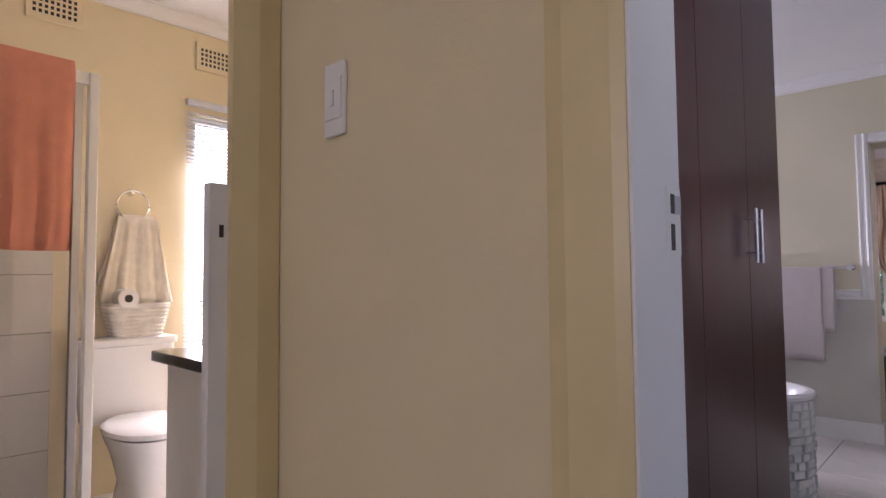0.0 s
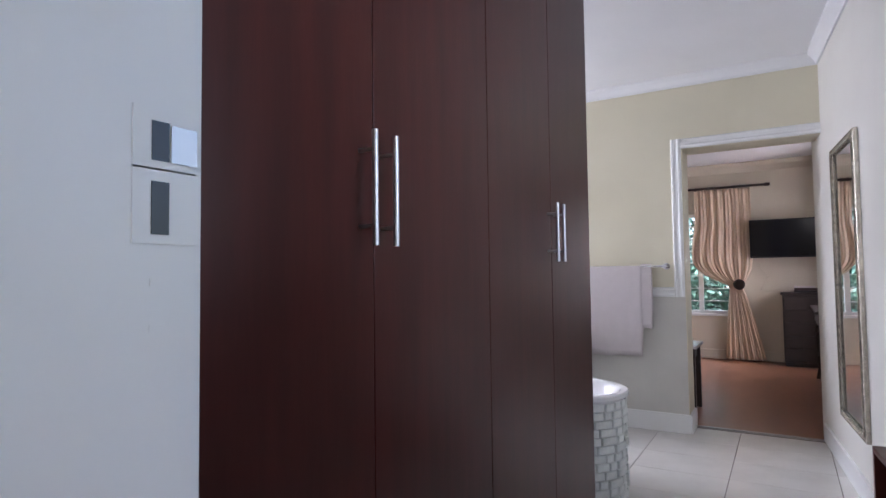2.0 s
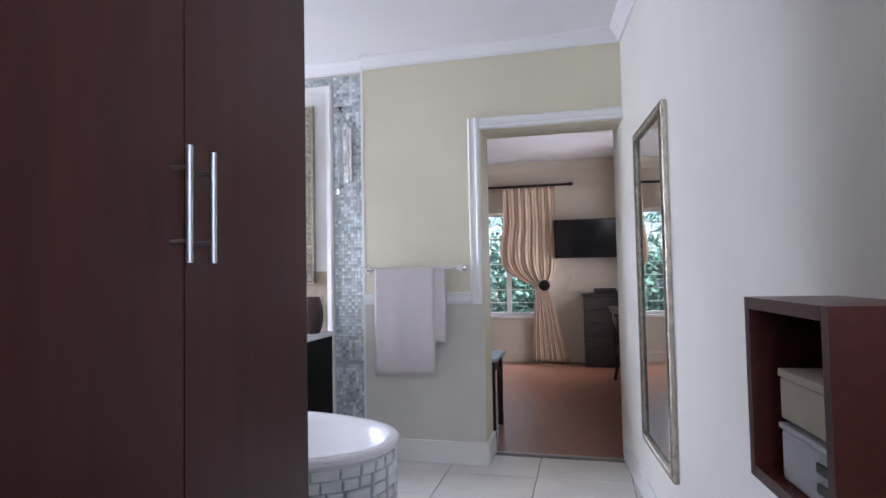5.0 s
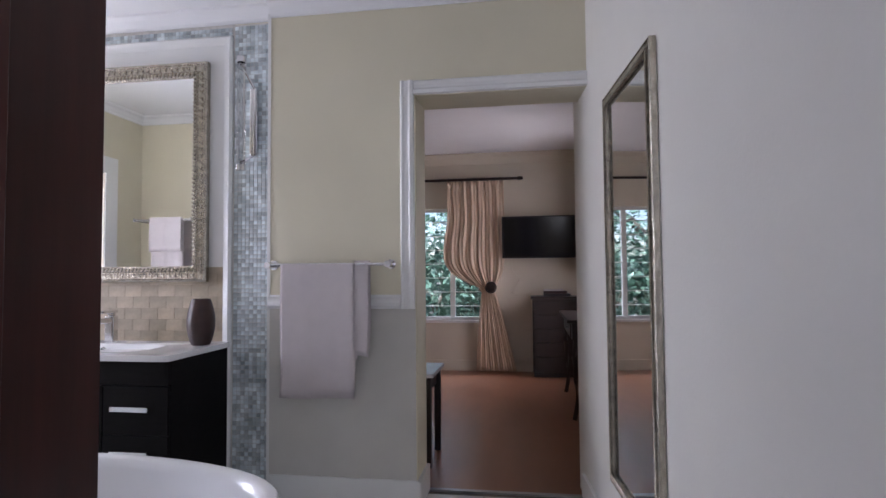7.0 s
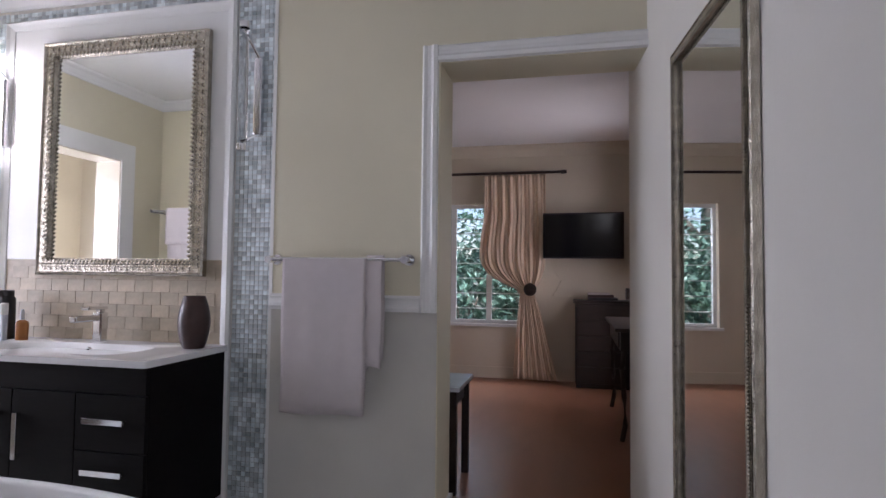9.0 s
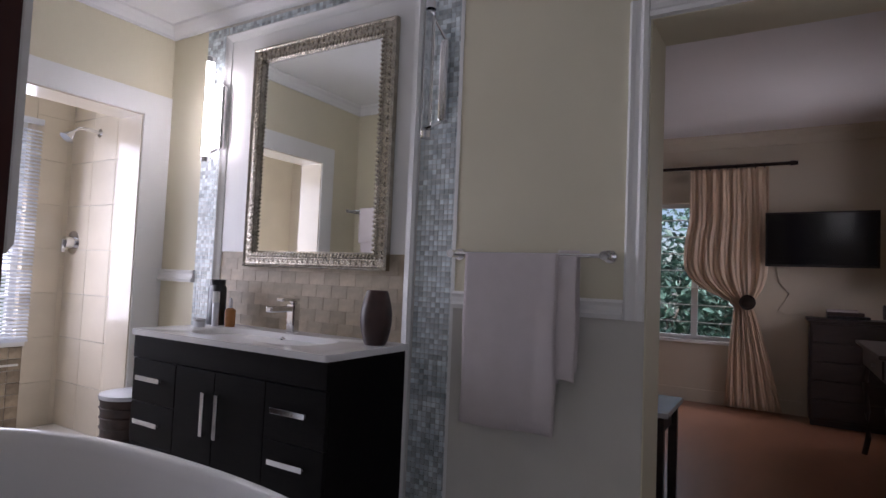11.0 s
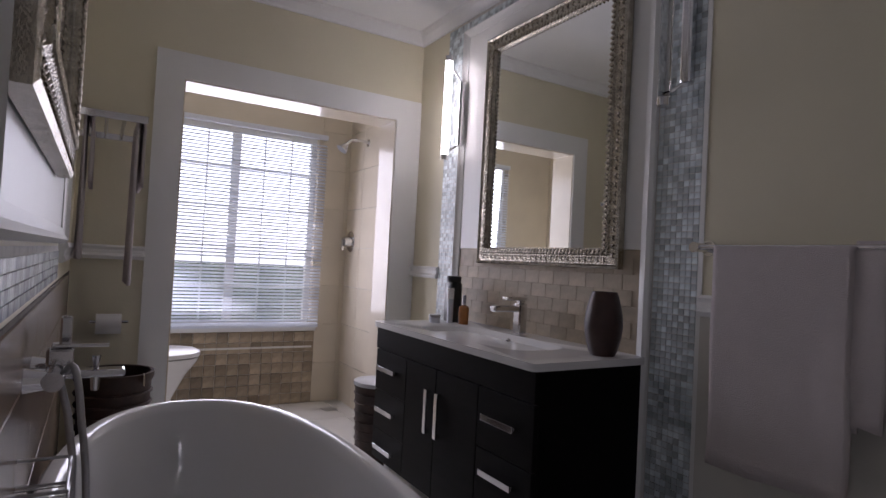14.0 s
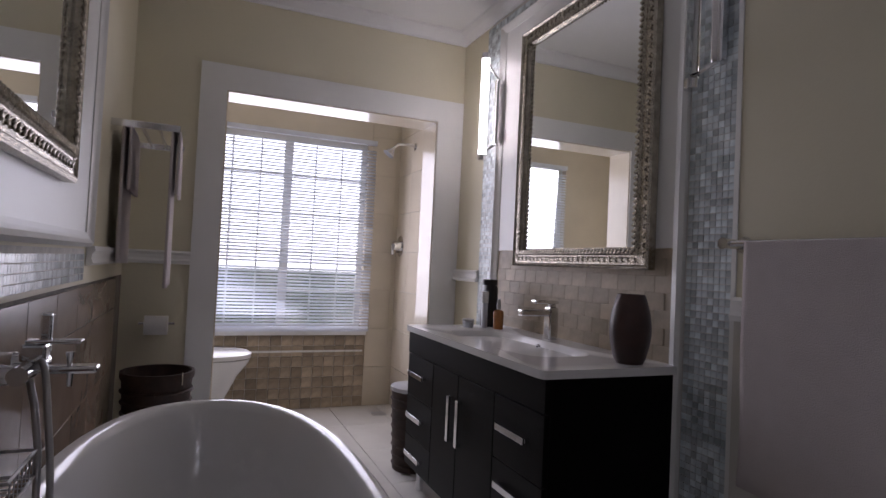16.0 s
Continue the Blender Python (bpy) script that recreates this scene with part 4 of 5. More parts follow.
sh = thing("shower", "chrome wall shower with arm and rose", "shower", (-3.75, 5.27, 1.98))
part("flange", rods(((-3.7, 5.268, 1.99), (-3.7, 5.255, 1.99), 0.03, None, 20)), M_CHROME, sh)
part("arm", tube([(-3.7, 5.26, 1.99), (-3.7, 5.2, 2.0), (-3.7, 5.12, 1.99), (-3.7, 5.08, 1.95)], 0.011), M_CHROME, sh, smooth=True)
part("rose", rods(((-3.7, 5.085, 1.955), (-3.7, 5.05, 1.91), 0.015, 0.045, 24)), M_CHROME, sh, smooth=True)
vl = thing("shower_valve", "round chrome shower valve with lever", "tap", (-3.95, 5.27, 1.25))
part("plate", rods(((-3.95, 5.268, 1.25), (-3.95, 5.256, 1.25), 0.088, 0.08, 32)), M_CHROME, vl, smooth=True)
part("knob", rods(((-3.95, 5.26, 1.25), (-3.95, 5.2, 1.25), 0.045, 0.038, 24)), M_CHROME, vl, smooth=True)
part("lever", boxes((-3.96, 5.185, 1.18, -3.94, 5.205, 1.27)), M_CHROME, vl, bevel=0.003)
tagged(part("floor_drain", boxes((-3.84, 5.05, -0.004, -3.74, 5.15, 0.003)), M_STEEL), "square steel floor drain in the shower", "drain")
structure("trim_shower_ledge", boxes((WINX, 3.3, 0.42, WINX + 0.012, WY1 + 0.02, 0.435)), M_WHITE, "thin white tile border under the window", "trim")

# ---- passage wall cubes ----
def cube(label, y, z, w, h, d):
    th = thing("wall_cube", label, "shelf", (0, 0, 0), group="open wall cubes")
    t = 0.022
    part("side", boxes((0, -d, 0, t, -0.002, h)), M_CUBE, th, local=True, bevel=0.001)
    part("side", boxes((w - t, -d, 0, w, -0.002, h)), M_CUBE, th, local=True, bevel=0.001)
    part("top", boxes((t, -d, h - t, w - t, -0.002, h)), M_CUBE, th, local=True, bevel=0.001)
    part("bottom", boxes((t, -d, 0, w - t, -0.002, t)), M_CUBE, th, local=True, bevel=0.001)
    part("back", boxes((t, -0.012, t, w - t, -0.002, h - t)), M_CUBE, th, local=True)
    o = Vector((right_x(y), y, z))
    th.matrix_world = Matrix(((along.x, -inward.x, 0, o.x), (along.y, -inward.y, 0, o.y), (0, 0, 1, o.z), (0, 0, 0, 1)))
    return th


c1 = cube("open mahogany wall cube holding two storage boxes", 2.675, 0.80, 0.31, 0.33, 0.165)
c2 = cube("open mahogany wall cube fixed lower on the wall", 3.08, 0.205, 0.32, 0.33, 0.16)


def in_cube(th, c, x, y, z):
    th.matrix_world = c.matrix_world @ Matrix.Translation((x, y, z))


b1 = thing("storage_box", "clear plastic storage box with dark handle holes", "box")
part("body", boxes((0, 0, 0, 0.19, 0.11, 0.085)), M_PLAST, b1, local=True, bevel=0.006)
part("lid", boxes((-0.003, -0.003, 0.086, 0.193, 0.113, 0.096)), M_PLAST, b1, local=True, bevel=0.003)
# black strips on the face stand for the dark of the handle holes
for z in (0.025, 0.055):
    part("clip", boxes((0.02, -0.004, z, 0.06, 0.0, z + 0.014)), M_BLACK, b1, local=True)
in_cube(b1, c1, 0.03, -0.145, 0.023)
b2 = thing("storage_box", "cream rectangular box on top of the clear box", "box")
part("body", boxes((0, 0, 0, 0.19, 0.11, 0.07)), M_BEIGEBOX, b2, local=True, bevel=0.004)
part("lid", boxes((-0.002, -0.002, 0.071, 0.192, 0.112, 0.085)), M_BEIGEBOX, b2, local=True, bevel=0.002)
in_cube(b2, c1, 0.035, -0.142, 0.125)
hk = thing("coat_hook", "dark metal hook under the wall cube", "hook")
part("hook", tube([(0, 0, 0.04), (0, 0, 0)] + [(0.018 - 0.018 * math.cos(t * 0.26), 0, -0.018 * math.sin(t * 0.26)) for t in range(1, 14)], 0.0035, 8), M_BLACK, hk, local=True, smooth=True)
in_cube(hk, c1, 0.06, -0.06, -0.04)
kn = thing("wall_hook", "small round dark metal hook on the wall", "hook")
part("knob", rods(((0, 0, 0), (0, -0.03, 0), 0.006, 0.012, 14)), M_BLACK, kn, local=True, smooth=True)
in_cube(kn, c1, -0.05, 0, 0.52)

# ---- light switch, guest bathroom ----
sw = thing("light_switch", "white plastic light switch plate with one rocker", "switch", (-0.277, DOORY, 1.44))
part("plate", boxes((-0.312, DOORY - 0.008, 1.385, -0.262, DOORY, 1.5)), M_WHITE, sw, bevel=0.003)
part("inner_plate", boxes((-0.308, DOORY - 0.0105, 1.41, -0.266, DOORY - 0.008, 1.475)), M_WHITE, sw, bevel=0.001)
part("rocker", boxes((-0.292, DOORY - 0.014, 1.43, -0.282, DOORY - 0.0105, 1.455)), M_WHITE, sw, bevel=0.001)

SHX = -2.15
ss = thing("shower_screen", "framed glass shower screen in the guest bathroom", "shower screen", (SHX, 0.5, 0))
part("post", boxes((SHX - 0.02, 1.02, 0, SHX + 0.02, 1.055, 2.0)), M_WHITE, ss, bevel=0.004)
part("post", boxes((SHX - 0.015, 0.97, 0.05, SHX + 0.015, 1.0, 1.95)), M_STEEL, ss, bevel=0.003)
part("top_rail", boxes((SHX - 0.007, -0.5, 1.95, SHX + 0.007, 1.02, 2.0)), M_WHITE, ss)
part("bottom_rail", boxes((SHX - 0.02, -0.5, 0, SHX + 0.02, 1.02, 0.05)), M_WHITE, ss)
g = part("pane", boxes((SHX - 0.003, -0.5, 0.05, SHX + 0.003, 0.97, 1.95)), M_GLASS, ss)
g.visible_shadow = False
ob = thick(part("bath_towel", sheet(0.5, 0.75, 0.5, 0.008, 0, 0, 0, 4, 0.012, 40, seed=4), M_TOWELP, smooth=True), 0.014)
ob.matrix_world = pose(SHX, 0.72, 2.015, 0, 0, 90)
tagged(ob, "coral pink bath towel hung over the shower screen", "towel")
tr = thing("towel_ring", "chrome towel ring on the yellow wall", "towel ring", (GX, 1.49, 1.6))
part("boss", rods(((GX, 1.49, 1.67), (GX + 0.05, 1.49, 1.67), 0.022, 0.012, 16)), M_CHROME, tr)
part("ring", tube([(GX + 0.05, 1.49 + 0.085 * math.sin(t * 0.2618), 1.59 + 0.085 * math.cos(t * 0.2618)) for t in range(25)], 0.005, 8), M_CHROME, tr, smooth=True)
ob = thick(part("hand_towel", sheet(0.2, 0.5, 0.4, 0.008, 0, 0, 0, 3, 0.012, 30, flare=0.9, seed=6), M_TOWELC, smooth=True), 0.012)
ob.matrix_world = pose(GX + 0.05, 1.51, 1.52, 0, 0, 90)
tagged(ob, "cream hand towel hanging from the ring", "towel")
wb = thing("wicker_basket", "white wicker basket on the toilet cistern", "basket", (GX + 0.12, 1.49, 0.86))
bm = bmesh.new()
loops(bm, [oval(GX + 0.12, 1.49, 0.861 + z, a, b, 40, 6) for a, b, z in ((0.07, 0.12, 0), (0.085, 0.16, 0.17), (0.09, 0.165, 0.18), (0.08, 0.152, 0.18), (0.065, 0.115, 0.01))])
part("body", bm, M_WICKER, wb, smooth=True)
for k in range(8):
    z, f = 0.873 + k * 0.021, k / 8
    part("weave_band", tube([(p[0], p[1], z) for p in oval(GX + 0.12, 1.49, z, 0.073 + 0.015 * f, 0.123 + 0.039 * f, 40, 6)] + [(GX + 0.193 + 0.015 * f, 1.49, z)], 0.007, 6), M_WICKER, wb)
ob = thing("toilet_roll", "white toilet roll lying in the wicker basket", "toilet roll", (GX + 0.14, 1.425, 1.07))
part("paper", rods(((GX + 0.1, 1.425, 1.07), (GX + 0.21, 1.425, 1.07), 0.052, None, 28)), M_PAPER, ob, smooth=True)
# black disc on the solid roll for the shade in its hollow
part("core", rods(((GX + 0.2102, 1.425, 1.07), (GX + 0.2106, 1.425, 1.07), 0.021, None, 20)), M_BLACK, ob)


def air_brick(y, z):
    th = thing("air_vent", "cream plaster air vent with rows of holes", "vent", (GX, y, z), group="air vents")
    part("plate", boxes((GX, y - 0.13, z - 0.09, GX + 0.014, y + 0.13, z + 0.09)), M_GUEST, th, bevel=0.004)
    # vent holes are not cut: black patches give their inner shade
    for i in range(8):
        for k in range(4):
            part("hole", boxes((GX + 0.0142, y - 0.1 + i * 0.0265, z - 0.055 + k * 0.03, GX + 0.0148, y - 0.085 + i * 0.0265, z - 0.037 + k * 0.03)), M_BLACK, th)


air_brick(1.1, 2.63)
air_brick(1.98, 2.575)
gv = thing("guest_vanity", "white vanity cabinet with black granite top", "vanity", (-2.0, 1.4, 0))
part("cabinet", boxes((-1.75, 1.19, 0.0, -1.0, 1.8, 0.87)), M_WHITE, gv, bevel=0.003)
part("worktop", boxes((-1.8, 1.15, 0.872, -0.98, 1.8, 0.91)), M_GRANITE, gv, "black granite top", bevel=0.004)
gd = structure("door_2", boxes((-0.56, 0.796, 0.0, -0.536, 0.829, 1.335)), M_WHITE, "white door frame edge with a latch keep", "door frame")
part("latch", boxes((-0.5358, 0.813, 1.24, -0.535, 0.821, 1.262)), M_BLACK, gd)

# ---- bedroom things ----
def curtain_mesh(x0, x1, y, z1, tie_z, tie_x, spread, folds):
    """A pleated curtain gathered to a tie; hung along x."""
    bm = bmesh.new()
    n, m = 90, 40
    grid = []
    for i in range(m):
        z = z1 * (1 - i / (m - 1)) + 0.01
        if z > tie_z:
            f = (z - tie_z) / (z1 - tie_z)
            e = 1 - (1 - min(1, f / 0.3)) ** 2.4
            belly = 0.05 * math.sin(math.pi * min(1, f * 1.6)) if f < 0.625 else 0
            sag = 0.1 * (1 - min(1, f / 0.3))
            a, b = tie_x - 0.07 + (x0 - tie_x + 0.07) * e - belly, tie_x + 0.06 + (x1 - tie_x - 0.06) * e
        else:
            f = (tie_z - z) / tie_z
            a, b = tie_x - 0.07 - 0.06 * f ** 0.7 * spread, tie_x + 0.06 + 0.2 * f ** 0.8 * spread
        row = []
        for k in range(n):
            u = k / (n - 1)
            w = 0.015 * math.sin(u * folds * 6.283 + 1.5 * math.sin(z * 2.3 + u * 2)) + 0.01 * math.sin(u * folds * 15.1 + z * 3)
            row.append(bm.verts.new((a + (b - a) * u, y + w, z)))
        grid.append(row)
    for p, q in zip(grid, grid[1:]):
        for k in range(n - 1):
            bm.faces.new((p[k], p[k + 1], q[k + 1], q[k]))
    return bm


cu = thing("curtain", "apricot satin curtain gathered by a dark tieback", "curtain", (-0.1, BY - 0.1, 0), group="bedroom curtains")
thick(part("drape", curtain_mesh(-0.55, 0.13, BY - 0.1, 2.27, 0.98, -0.07, 1.35, 6.5), M_CURT, cu, smooth=True), 0.004)
bm = bmesh.new()
loops(bm, [oval(0, 0, z, r, r, 20) for r, z in ((0.02, -0.03), (0.06, -0.03), (0.07, 0), (0.05, 0.025), (0.02, 0.03))])
bm.transform(Matrix.Translation((-0.03, BY - 0.19, 1.0)) @ pose(0, 0, 0, 90, 0, 0))
part("tieback", bm, M_DARKW, cu, "dark wooden tieback boss", smooth=True)
cu2 = thing("curtain", "apricot satin curtain at the side window, tied back", "curtain", (0, 0, 0), group="bedroom curtains")
thick(part("drape", curtain_mesh(-0.3, 0.3, 0, 2.27, 0.98, 0.12, 0.8, 6.5), M_CURT, cu2, smooth=True, local=True), 0.004)
part("tieback", rods(((0.12, -0.05, 0.98), (0.12, -0.13, 0.98), 0.05, 0.06, 18)), M_DARKW, cu2, "dark wooden tieback boss", smooth=True, local=True)
cu2.matrix_world = pose(BX - 0.13, 9.0, 0, 0, 0, -90)
cr = thing("curtain_rod", "dark wooden curtain rod with finials", "curtain rod", (-0.6, BY - 0.1, 2.3), group="curtain rods")
part("pole", rods(((-1.6, BY - 0.1, 2.3), (0.32, BY - 0.1, 2.3), 0.016, None, 14)), M_DARKW, cr, smooth=True)
part("finial", rods(((0.3, BY - 0.1, 2.3), (0.36, BY - 0.1, 2.3), 0.025, 0.018, 14)), M_DARKW, cr, smooth=True)
part("bracket", rods(((-0.35, BY, 2.3), (-0.35, BY - 0.1, 2.3), 0.01, None, 8)), M_DARKW, cr)
for i in range(9):
    x = -0.53 + i * 0.078
    part("ring", tube([(x, BY - 0.1 + 0.026 * math.sin(t * 0.5236), 2.295 + 0.026 * math.cos(t * 0.5236)) for t in range(13)], 0.004, 6), M_DARKW, cr)
cr2 = thing("curtain_rod", "dark wooden curtain rod at the side window", "curtain rod", (BX - 0.1, 8.4, 2.3), group="curtain rods")
part("pole", rods(((BX - 0.1, 7.5, 2.3), (BX - 0.1, 9.25, 2.3), 0.016, None, 14)), M_DARKW, cr2, smooth=True)
part("bracket", rods(((BX, 8.4, 2.3), (BX - 0.1, 8.4, 2.3), 0.01, None, 8)), M_DARKW, cr2)
tv = thing("television", "flat black television on a wall bracket", "television", (0, 0, 0))
part("casing", boxes((-0.42, -0.025, -0.245, 0.42, 0.025, 0.245)), M_BLACK, tv, local=True, bevel=0.006)
part("screen", boxes((-0.405, -0.028, -0.225, 0.405, -0.0252, 0.23)), M_SCREEN, tv, local=True)
part("wall_bracket", boxes((-0.06, 0.025, -0.06, 0.06, 0.2, 0.06)), M_BLACK, tv, local=True)
tv.matrix_world = pose(0.53, 9.19, 1.585, 4, 0, -3)
tagged(part("cable", tube([(0.2, BY - 0.012, 1.34), (0.22, BY - 0.01, 1.2), (0.3, BY - 0.008, 1.1), (0.24, BY - 0.008, 0.98), (0.21, BY - 0.008, 0.93), (0.28, BY - 0.008, 0.9), (0.44, BY - 0.01, 0.93)], 0.006, 6), M_BEIGE, smooth=True), "pale cable hanging below the television", "cable")
ch = thing("chest_of_drawers", "tall dark wooden chest of drawers", "chest", (0.73, 9.2, 0))
part("carcass", boxes((0.45, 9.02, 0.05, 1.02, BY - 0.02, 0.87)), M_DARKW, ch, bevel=0.003)
part("top", boxes((0.43, 9.0, 0.872, 1.04, BY - 0.02, 0.9)), M_DARKW, ch, bevel=0.004)
part("plinth", boxes((0.46, 9.03, 0, 1.01, BY - 0.03, 0.048)), M_DARKW, ch)
for i in range(5):
    dr = part("drawer", boxes((0.47, 9.006, 0.07 + i * 0.158, 1.0, 9.02, 0.07 + i * 0.158 + 0.148)), M_DARKW, ch, bevel=0.003)
    part("knob", rods(((0.735, 9.006, 0.145 + i * 0.158), (0.735, 8.985, 0.145 + i * 0.158), 0.01, 0.014, 12)), M_DARKW, dr)
for k, (w, d, h, m) in enumerate(((0.3, 0.22, 0.025, M_BLACK), (0.26, 0.2, 0.03, M_VASE), (0.22, 0.16, 0.02, M_TOWELW))):
    z = 0.902 + (0, 0.026, 0.057)[k]
    tagged(part("book", boxes((0.58, 9.1, z, 0.58 + w, 9.1 + d, z + h)), m, bevel=0.002), "book lying in a small pile on the chest", "book", "pile of books")
ds = thing("desk", "dark wooden desk with slender cabriole legs", "desk", (1.0, 7.6, 0))
part("desktop", boxes((0.71, 7.08, 0.765, 1.18, 8.3, 0.79)), M_DARKW, ds, bevel=0.006)
part("apron", boxes((0.75, 7.12, 0.63, 1.15, 8.26, 0.764)), M_DARKW, ds)
part("drawer_front", boxes((0.738, 7.2, 0.645, 0.75, 7.75, 0.75)), M_DARKW, ds, bevel=0.003)
part("knob", rods(((0.738, 7.47, 0.7), (0.72, 7.47, 0.7), 0.01, 0.013, 12)), M_STEEL, ds)
for lx in (0.775, 1.125):
    for ly in (7.145, 8.235):
        part("leg", tube([(lx, ly, 0.64), (lx - 0.012, ly, 0.5), (lx, ly, 0.3), (lx + 0.008, ly, 0.12), (lx - 0.015, ly, 0.0)], 0.019, 10), M_DARKW, ds, smooth=True)
st = thing("side_table", "dark wooden side table with pale top edge", "table", (-0.4, 6.1, 0))
part("tabletop", boxes((-0.75, 5.86, 0.54, -0.155, 6.3, 0.565)), M_PLAST, st, bevel=0.004)
for lx in (-0.72, -0.195):
    for ly in (5.9, 6.26):
        part("leg", boxes((lx - 0.02, ly - 0.02, 0, lx + 0.02, ly + 0.02, 0.538)), M_DARKW, st, bevel=0.003)
part("apron", boxes((-0.7, 5.9, 0.44, -0.2, 6.26, 0.538)), M_DARKW, st)

# ---- garden ----
def tree(name, label, x, y, h, r, lean, seed, clumps, cr):
    rnd = random.Random(seed)
    th = thing(name, label, "tree", (x, y, -0.3))
    pts = [Vector((x, y, -0.3))]
    for i in range(1, 7):
        pts.append(Vector((x + lean * i / 6 + rnd.uniform(-0.1, 0.1), y + rnd.uniform(-0.1, 0.1), -0.3 + h * i / 6)))
    bm = bmesh.new()
    for i, (p, q) in enumerate(zip(pts, pts[1:])):
        rod(bm, p, q, r * (1 - i / 8), r * (1 - (i + 1) / 8), 10)
    part("trunk", bm, M_BARK, th, smooth=True)
    for k in range(5):
        s = pts[2 + k % 4]
        e = s + Vector((rnd.uniform(-1.4, 1.4), rnd.uniform(-0.8, 0.8), rnd.uniform(0.3, 1.2)))
        part("limb", tube([s, s.lerp(e, 0.5) + Vector((0, 0, 0.1)), e], r * 0.35, 7), M_BARK, th, smooth=True)
    part("crown", leaves(rnd, x + lean, y, h * 0.75, cr, clumps), M_LEAF, th, kind="stuff")
    return th


def leaves(rnd, x, y, z, cr, count, flat=1.0):
    bm = bmesh.new()
    for _ in range(count):
        d = Vector((rnd.gauss(0, 0.5), rnd.gauss(0, 0.5), rnd.gauss(0, 0.5) * flat)) * cr
        c = Vector((x, y, z)) + d
        for _k in range(5):
            p = c + Vector((rnd.uniform(-0.2, 0.2), rnd.uniform(-0.2, 0.2), rnd.uniform(-0.2, 0.2)))
            if p.y < 11.0 and p.x < 2.3 or p.z < -0.3:
                continue
            m = Euler((rnd.uniform(-1, 1), rnd.uniform(-1, 1), rnd.uniform(0, 6.3))).to_matrix()
            s = rnd.uniform(0.045, 0.1)
            q = [p + m @ Vector(w) for w in ((-s, 0, 0), (0, -s * 0.4, 0.01), (s, 0, 0), (0, s * 0.4, 0.01))]
            bm.faces.new([bm.verts.new(w) for w in q])
    return bm


tree("tree", "large garden tree with pale bark and green leaves", -0.75, 12.6, 5.0, 0.22, 0.5, 2, 900, 2.0)
tree("tree", "garden tree with spreading green crown", -3.2, 14.5, 6.0, 0.25, -0.4, 3, 1200, 2.6)
tree("tree", "garden tree with dense green crown", 1.2, 15.5, 6.0, 0.25, 0.3, 4, 1200, 2.6)
tree("tree", "garden tree beside the side window", 5.2, 10.0, 5.0, 0.2, 0.3, 5, 800, 2.0)
for k, (x, y, c) in enumerate(((-2.4, 12.0, 420), (-1.2, 11.3, 420), (0.2, 11.8, 420), (1.5, 12.5, 400), (-0.4, 13.8, 500), (-3.8, 12.8, 420), (4.0, 8.6, 400), (4.4, 7.2, 400))):
    rnd = random.Random(40 + k)
    th = thing("shrub", "leafy green garden shrub", "shrub", (x, y, -0.3), group="garden shrubs")
    for _ in range(4):
        part("stem", tube([(x, y, -0.3), (x + rnd.uniform(-0.2, 0.2), y, 0.2), (x + rnd.uniform(-0.5, 0.5), y + rnd.uniform(-0.3, 0.3), 0.9)], 0.015, 6), M_BARK, th)
    part("foliage", leaves(rnd, x, y, 0.8, 1.2, int(c * 1.7), 1.0), M_LEAF, th, kind="stuff")
structure("garden_wall", boxes((-9, 17.0, -0.3, 9, 17.2, 1.6)), M_OFFW, "plastered garden boundary wall", "wall")

# ---- pieces: floor tiles ----
tx, ty = 0.53, 0.36
flat = slab(tx - 0.004, ty - 0.004, 0.006)
flat.transform(pose(0, 0, 0, -90, 0, 0))
spots = []
for i in range(-12, 5):
    for k in range(-2, 14):
        x, y = 0.17 + tx * (i + 0.5), 5.5 - ty * (k + 0.5)
        if -4.05 < x < 1.2 and 0.9 < y < 5.5 and not (x < -0.3 and y < 3.4 and x > -0.9):
            spots.append(Matrix.Translation((x, y, -0.006)))
pieces("tile", flat, M_TILEW, floor, spots)

# shower tiles in the guest bathroom
host = structure("guest_shower_tiles", boxes((GX, -1.6, 0, GX + 0.004, 1.12, 1.85)), M_GROUT, "grey-beige tiled wall inside the guest shower", "wall tiles")
spots = [Matrix.Translation((GX + 0.004, 0.97 - i * 0.3, 0.15 + k * 0.3)) @ pose(0, 0, 0, 0, 0, 90) for i in range(8) for k in range(6)]
pieces("wall_tile", slab(0.296, 0.296, 0.006), M_LOWTILE, host, spots)

# travertine splashback behind the basin
host = structure("splashback", boxes((-2.5, VAN - 0.004, 0.8, -1.2, VAN - 0.0005, 1.21)), M_GROUTW, "tumbled beige stone splashback behind the basin", "splashback")
host.data.materials[0] = M_TRAV
spots = []
for k in range(6):
    for i in range(14):
        x = -2.5 + (i + 0.5 * (k % 2)) * 0.1 + 0.05
        if x < -1.24:
            spots.append(Matrix.Translation((x, VAN - 0.004, 0.835 + k * 0.062)))
pieces("stone_tile", slab(0.0985, 0.0605, 0.003, 0.001), M_TRAV, host, spots)

# brown glazed tiles behind the bath
host = bpy.data.objects["wall_bath_tile"]
spots = [Matrix.Translation((-0.57 - i * 0.3, BATHY + 0.003, 0.14 + k * 0.28)) @ pose(0, 0, 0, 0, 0, 180) for i in range(8) for k in range(3)]
spots += [Matrix.Translation((-0.57 - i * 0.3, BATHY + 0.003, 0.912)) @ pose(0, 0, 0, 0, 0, 180) @ Matrix.Diagonal((1, 1, 0.5, 1)) for i in range(8)]
pieces("wall_tile", slab(0.297, 0.277, 0.005), M_BATHTILE, host, spots)

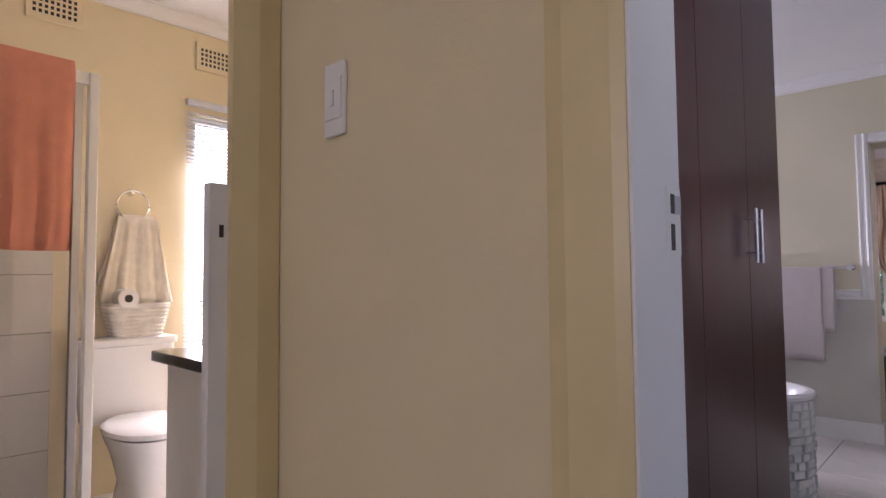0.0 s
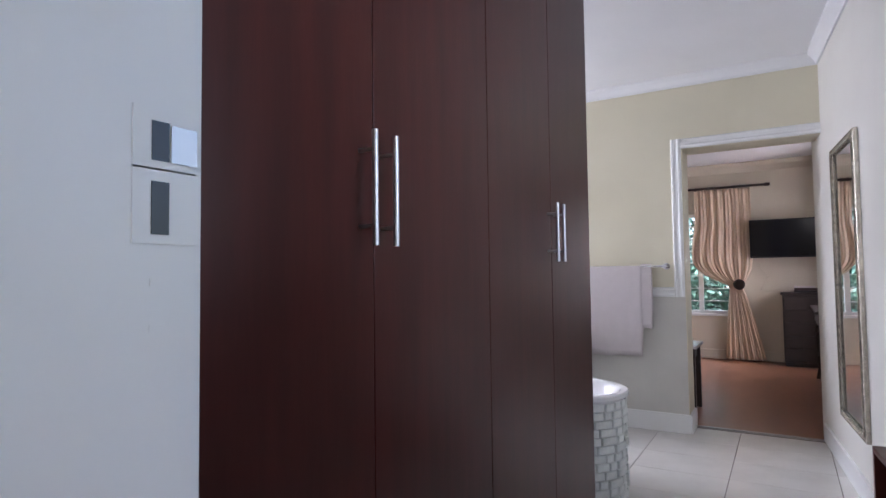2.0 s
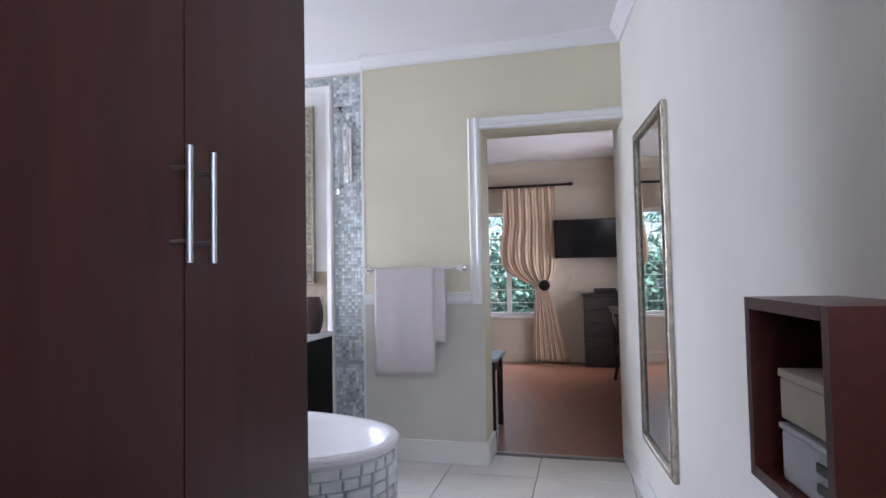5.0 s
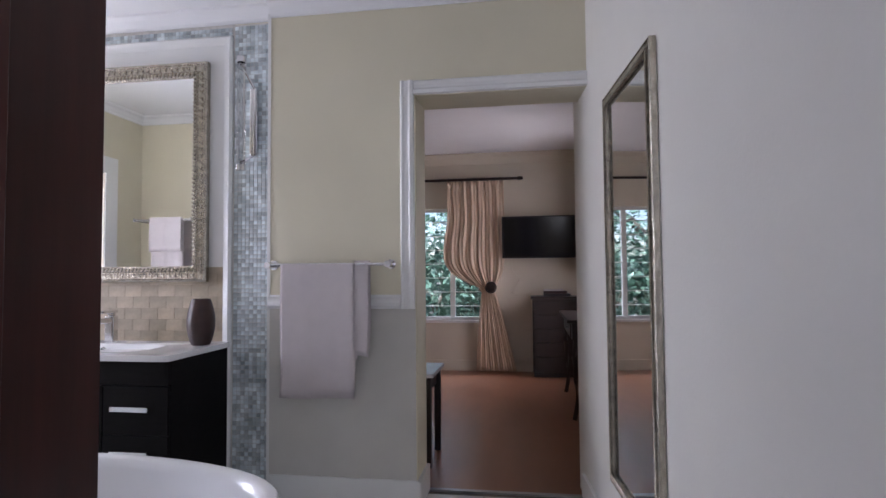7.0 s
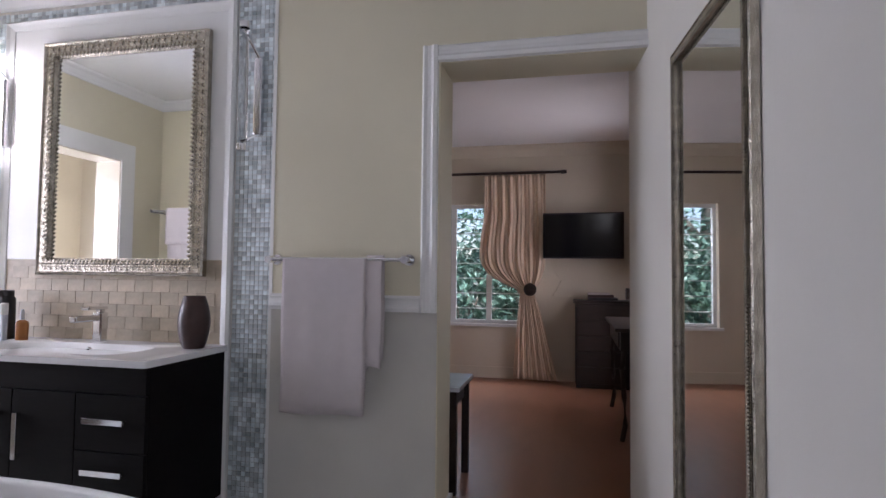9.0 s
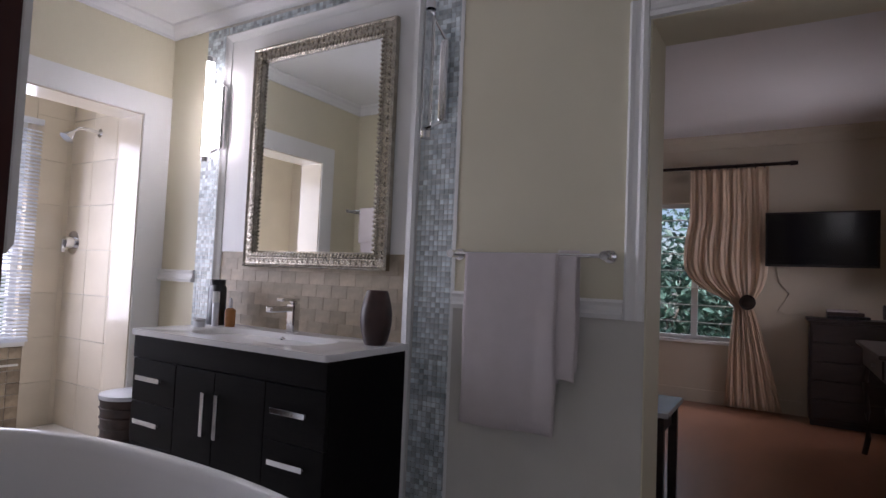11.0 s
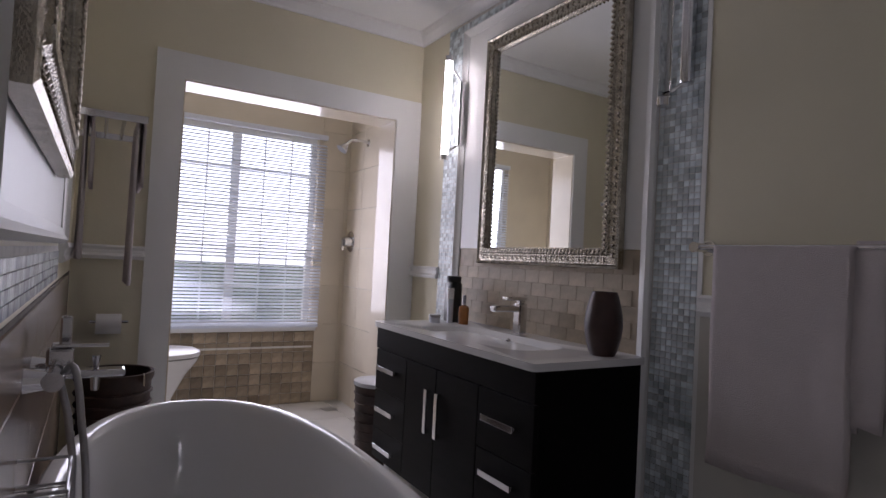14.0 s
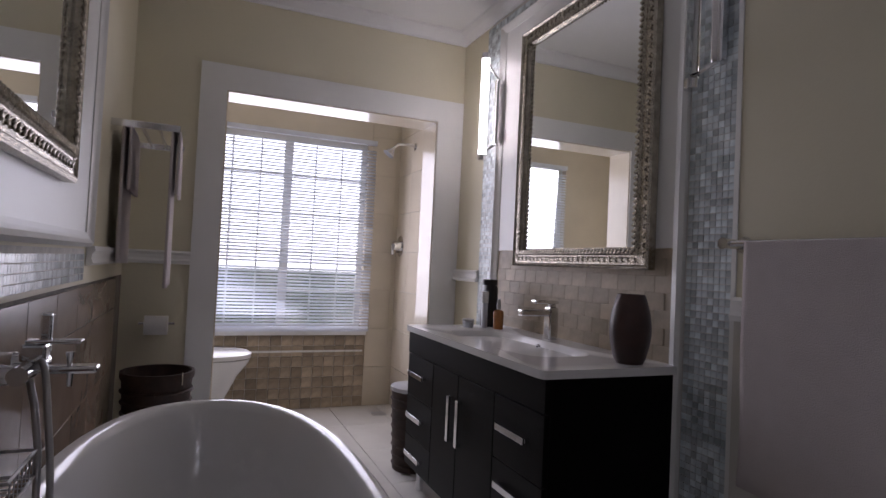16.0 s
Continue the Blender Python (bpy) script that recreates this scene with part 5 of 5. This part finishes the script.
# stone patchwork below the shower window, and its wall tiles
host = structure("shower_stone_base", boxes((WINX, 3.3, 0, WINX + 0.004, WY1 + 0.02, 0.56)), M_GROUTW, "brown patchwork stone under the shower window", "wall tiles")
spots = []
for k in range(7):
    for i in range(22):
        spots.append(Matrix.Translation((WINX + 0.004, 3.34 + i * 0.079, 0.04 + k * 0.078)) @ pose(0, 0, 0, 0, 0, 90))
pieces("stone_tile", slab(0.076, 0.075, 0.006, 0.002), M_PATCH, host, spots)
spots = []
host = structure("shower_tiles", boxes((WINX, 5.264, 0, NICHE - 0.22, 5.27, 2.6)), M_GROUTW, "ivory glazed shower wall tiles", "wall tiles")
for k in range(9):
    for i in range(3):
        spots.append(Matrix.Translation((WINX + 0.14 + i * 0.28, 5.264, 0.15 + k * 0.3)))
pieces("wall_tile", slab(0.277, 0.297, 0.006), M_WALLTILE, host, spots)
spots = [Matrix.Translation((WINX + 0.0005, 5.125, 0.15 + k * 0.3)) @ pose(0, 0, 0, 0, 0, 90) for k in range(9)]
pieces("wall_tile", slab(0.2, 0.297, 0.006), M_WALLTILE, host, spots)

# glass mosaic round the vanity panel
G = 0.0228


def mosaic(name, x0, x1, z0, z1, y, side, parts=None):
    host = structure(name, boxes((x0, min(y, y + side * 0.003), z0, x1, max(y, y + side * 0.003), z1)), M_GROUTW, "pale blue-green glass mosaic band", "mosaic")
    nx, nz = int((x1 - x0) / G), int((z1 - z0) / G)
    ox = x0 + (x1 - x0 - nx * G) / 2
    bm = bmesh.new()
    single = []
    h = G / 2 - 0.0013
    for i in range(nx):
        for k in range(nz):
            x, z = ox + (i + 0.5) * G, z0 + (k + 0.5) * G
            if parts and parts[0] < z < parts[1]:
                single.append(Matrix.Translation((x, y + side * 0.003, z)) @ pose(0, 0, 0, 0, 0, 0 if side < 0 else 180))
            else:
                bx(bm, x - h, min(y + side * 0.003, y + side * 0.0065), z - h, x + h, max(y + side * 0.003, y + side * 0.0065), z + h)
    part("mosaic_tiles", bm, M_MOSAIC, host, kind="stuff")
    if single:
        pieces("mosaic_tile", slab(2 * h, 2 * h, 0.0035, 0.0008), M_MOSAIC, host, single)


mosaic("mosaic_right", -1.163, -0.948, 0.0, CEIL - 0.08, VAN, -1, (0.75, 1.45))
mosaic("mosaic_left", -2.73, -2.547, 0.0, CEIL - 0.08, VAN, -1)
mosaic("mosaic_top", -2.547, -1.163, 2.482, CEIL - 0.075, VAN, -1)
mosaic("mosaic_bath", -2.0, -0.43, 1.005, 1.112, BATHY, 1)
structure("trim_mosaic_edge", boxes((-0.947, FAR - 0.004, 0, -0.93, VAN, CEIL - 0.05)), M_WHITE, "white plaster corner beside the mosaic", "trim")

# split-stone cladding of the bath
bm = bmesh.new()
rnd = random.Random(7)
ring = [Vector(p) for p in oval(BXC, BYC, 0, BA - 0.03, BB - 0.03, 360, 2.3)]
cum = [0.0]
for p, q in zip(ring, ring[1:] + ring[:1]):
    cum.append(cum[-1] + (q - p).length)
total = cum[-1]


def on_ring(s):
    s %= total
    lo = max(k for k in range(360) if cum[k] <= s)
    p, q = ring[lo], ring[(lo + 1) % 360]
    return p.lerp(q, (s - cum[lo]) / (cum[lo + 1] - cum[lo])), (q - p).normalized()


shapes = [[], [], [], []]
sizes = (0.05, 0.075, 0.1, 0.06)
rows = 12
for k in range(rows):
    s, zc = rnd.uniform(0, 0.05), 0.022 + k * 0.0425
    while s < total - 0.04:
        j = rnd.randrange(4)
        w = sizes[j]
        p, t = on_ring(s + w / 2)
        m = Matrix.Translation((p.x, p.y, zc)) @ pose(0, 0, 0, rnd.uniform(-3, 3), 0, math.degrees(math.atan2(t.y, t.x)))
        m = m @ Matrix.Translation((0, -rnd.uniform(0.0, 0.004), 0))
        if p.x > -0.62 and p.y > 3.45 and sum(map(len, shapes)) < 290:
            shapes[j].append(Matrix.Translation((-BXC, -BYC, 0)) @ m)
        else:
            e = slab(w - 0.004, 0.039, 0.02, 0.003)
            e.transform(m)
            tmp = bpy.data.meshes.new("tmp")
            e.to_mesh(tmp)
            e.free()
            bm.from_mesh(tmp)
            bpy.data.meshes.remove(tmp)
        s += w
part("split_stones", bm, M_SPLIT, surround, kind="stuff", local=True)
for j in range(4):
    spots = [Matrix.Translation((BXC, BYC, 0)) @ m for m in shapes[j]]
    pieces("split_stone", slab(sizes[j] - 0.004, 0.039, 0.02, 0.004), M_SPLIT, surround, spots)
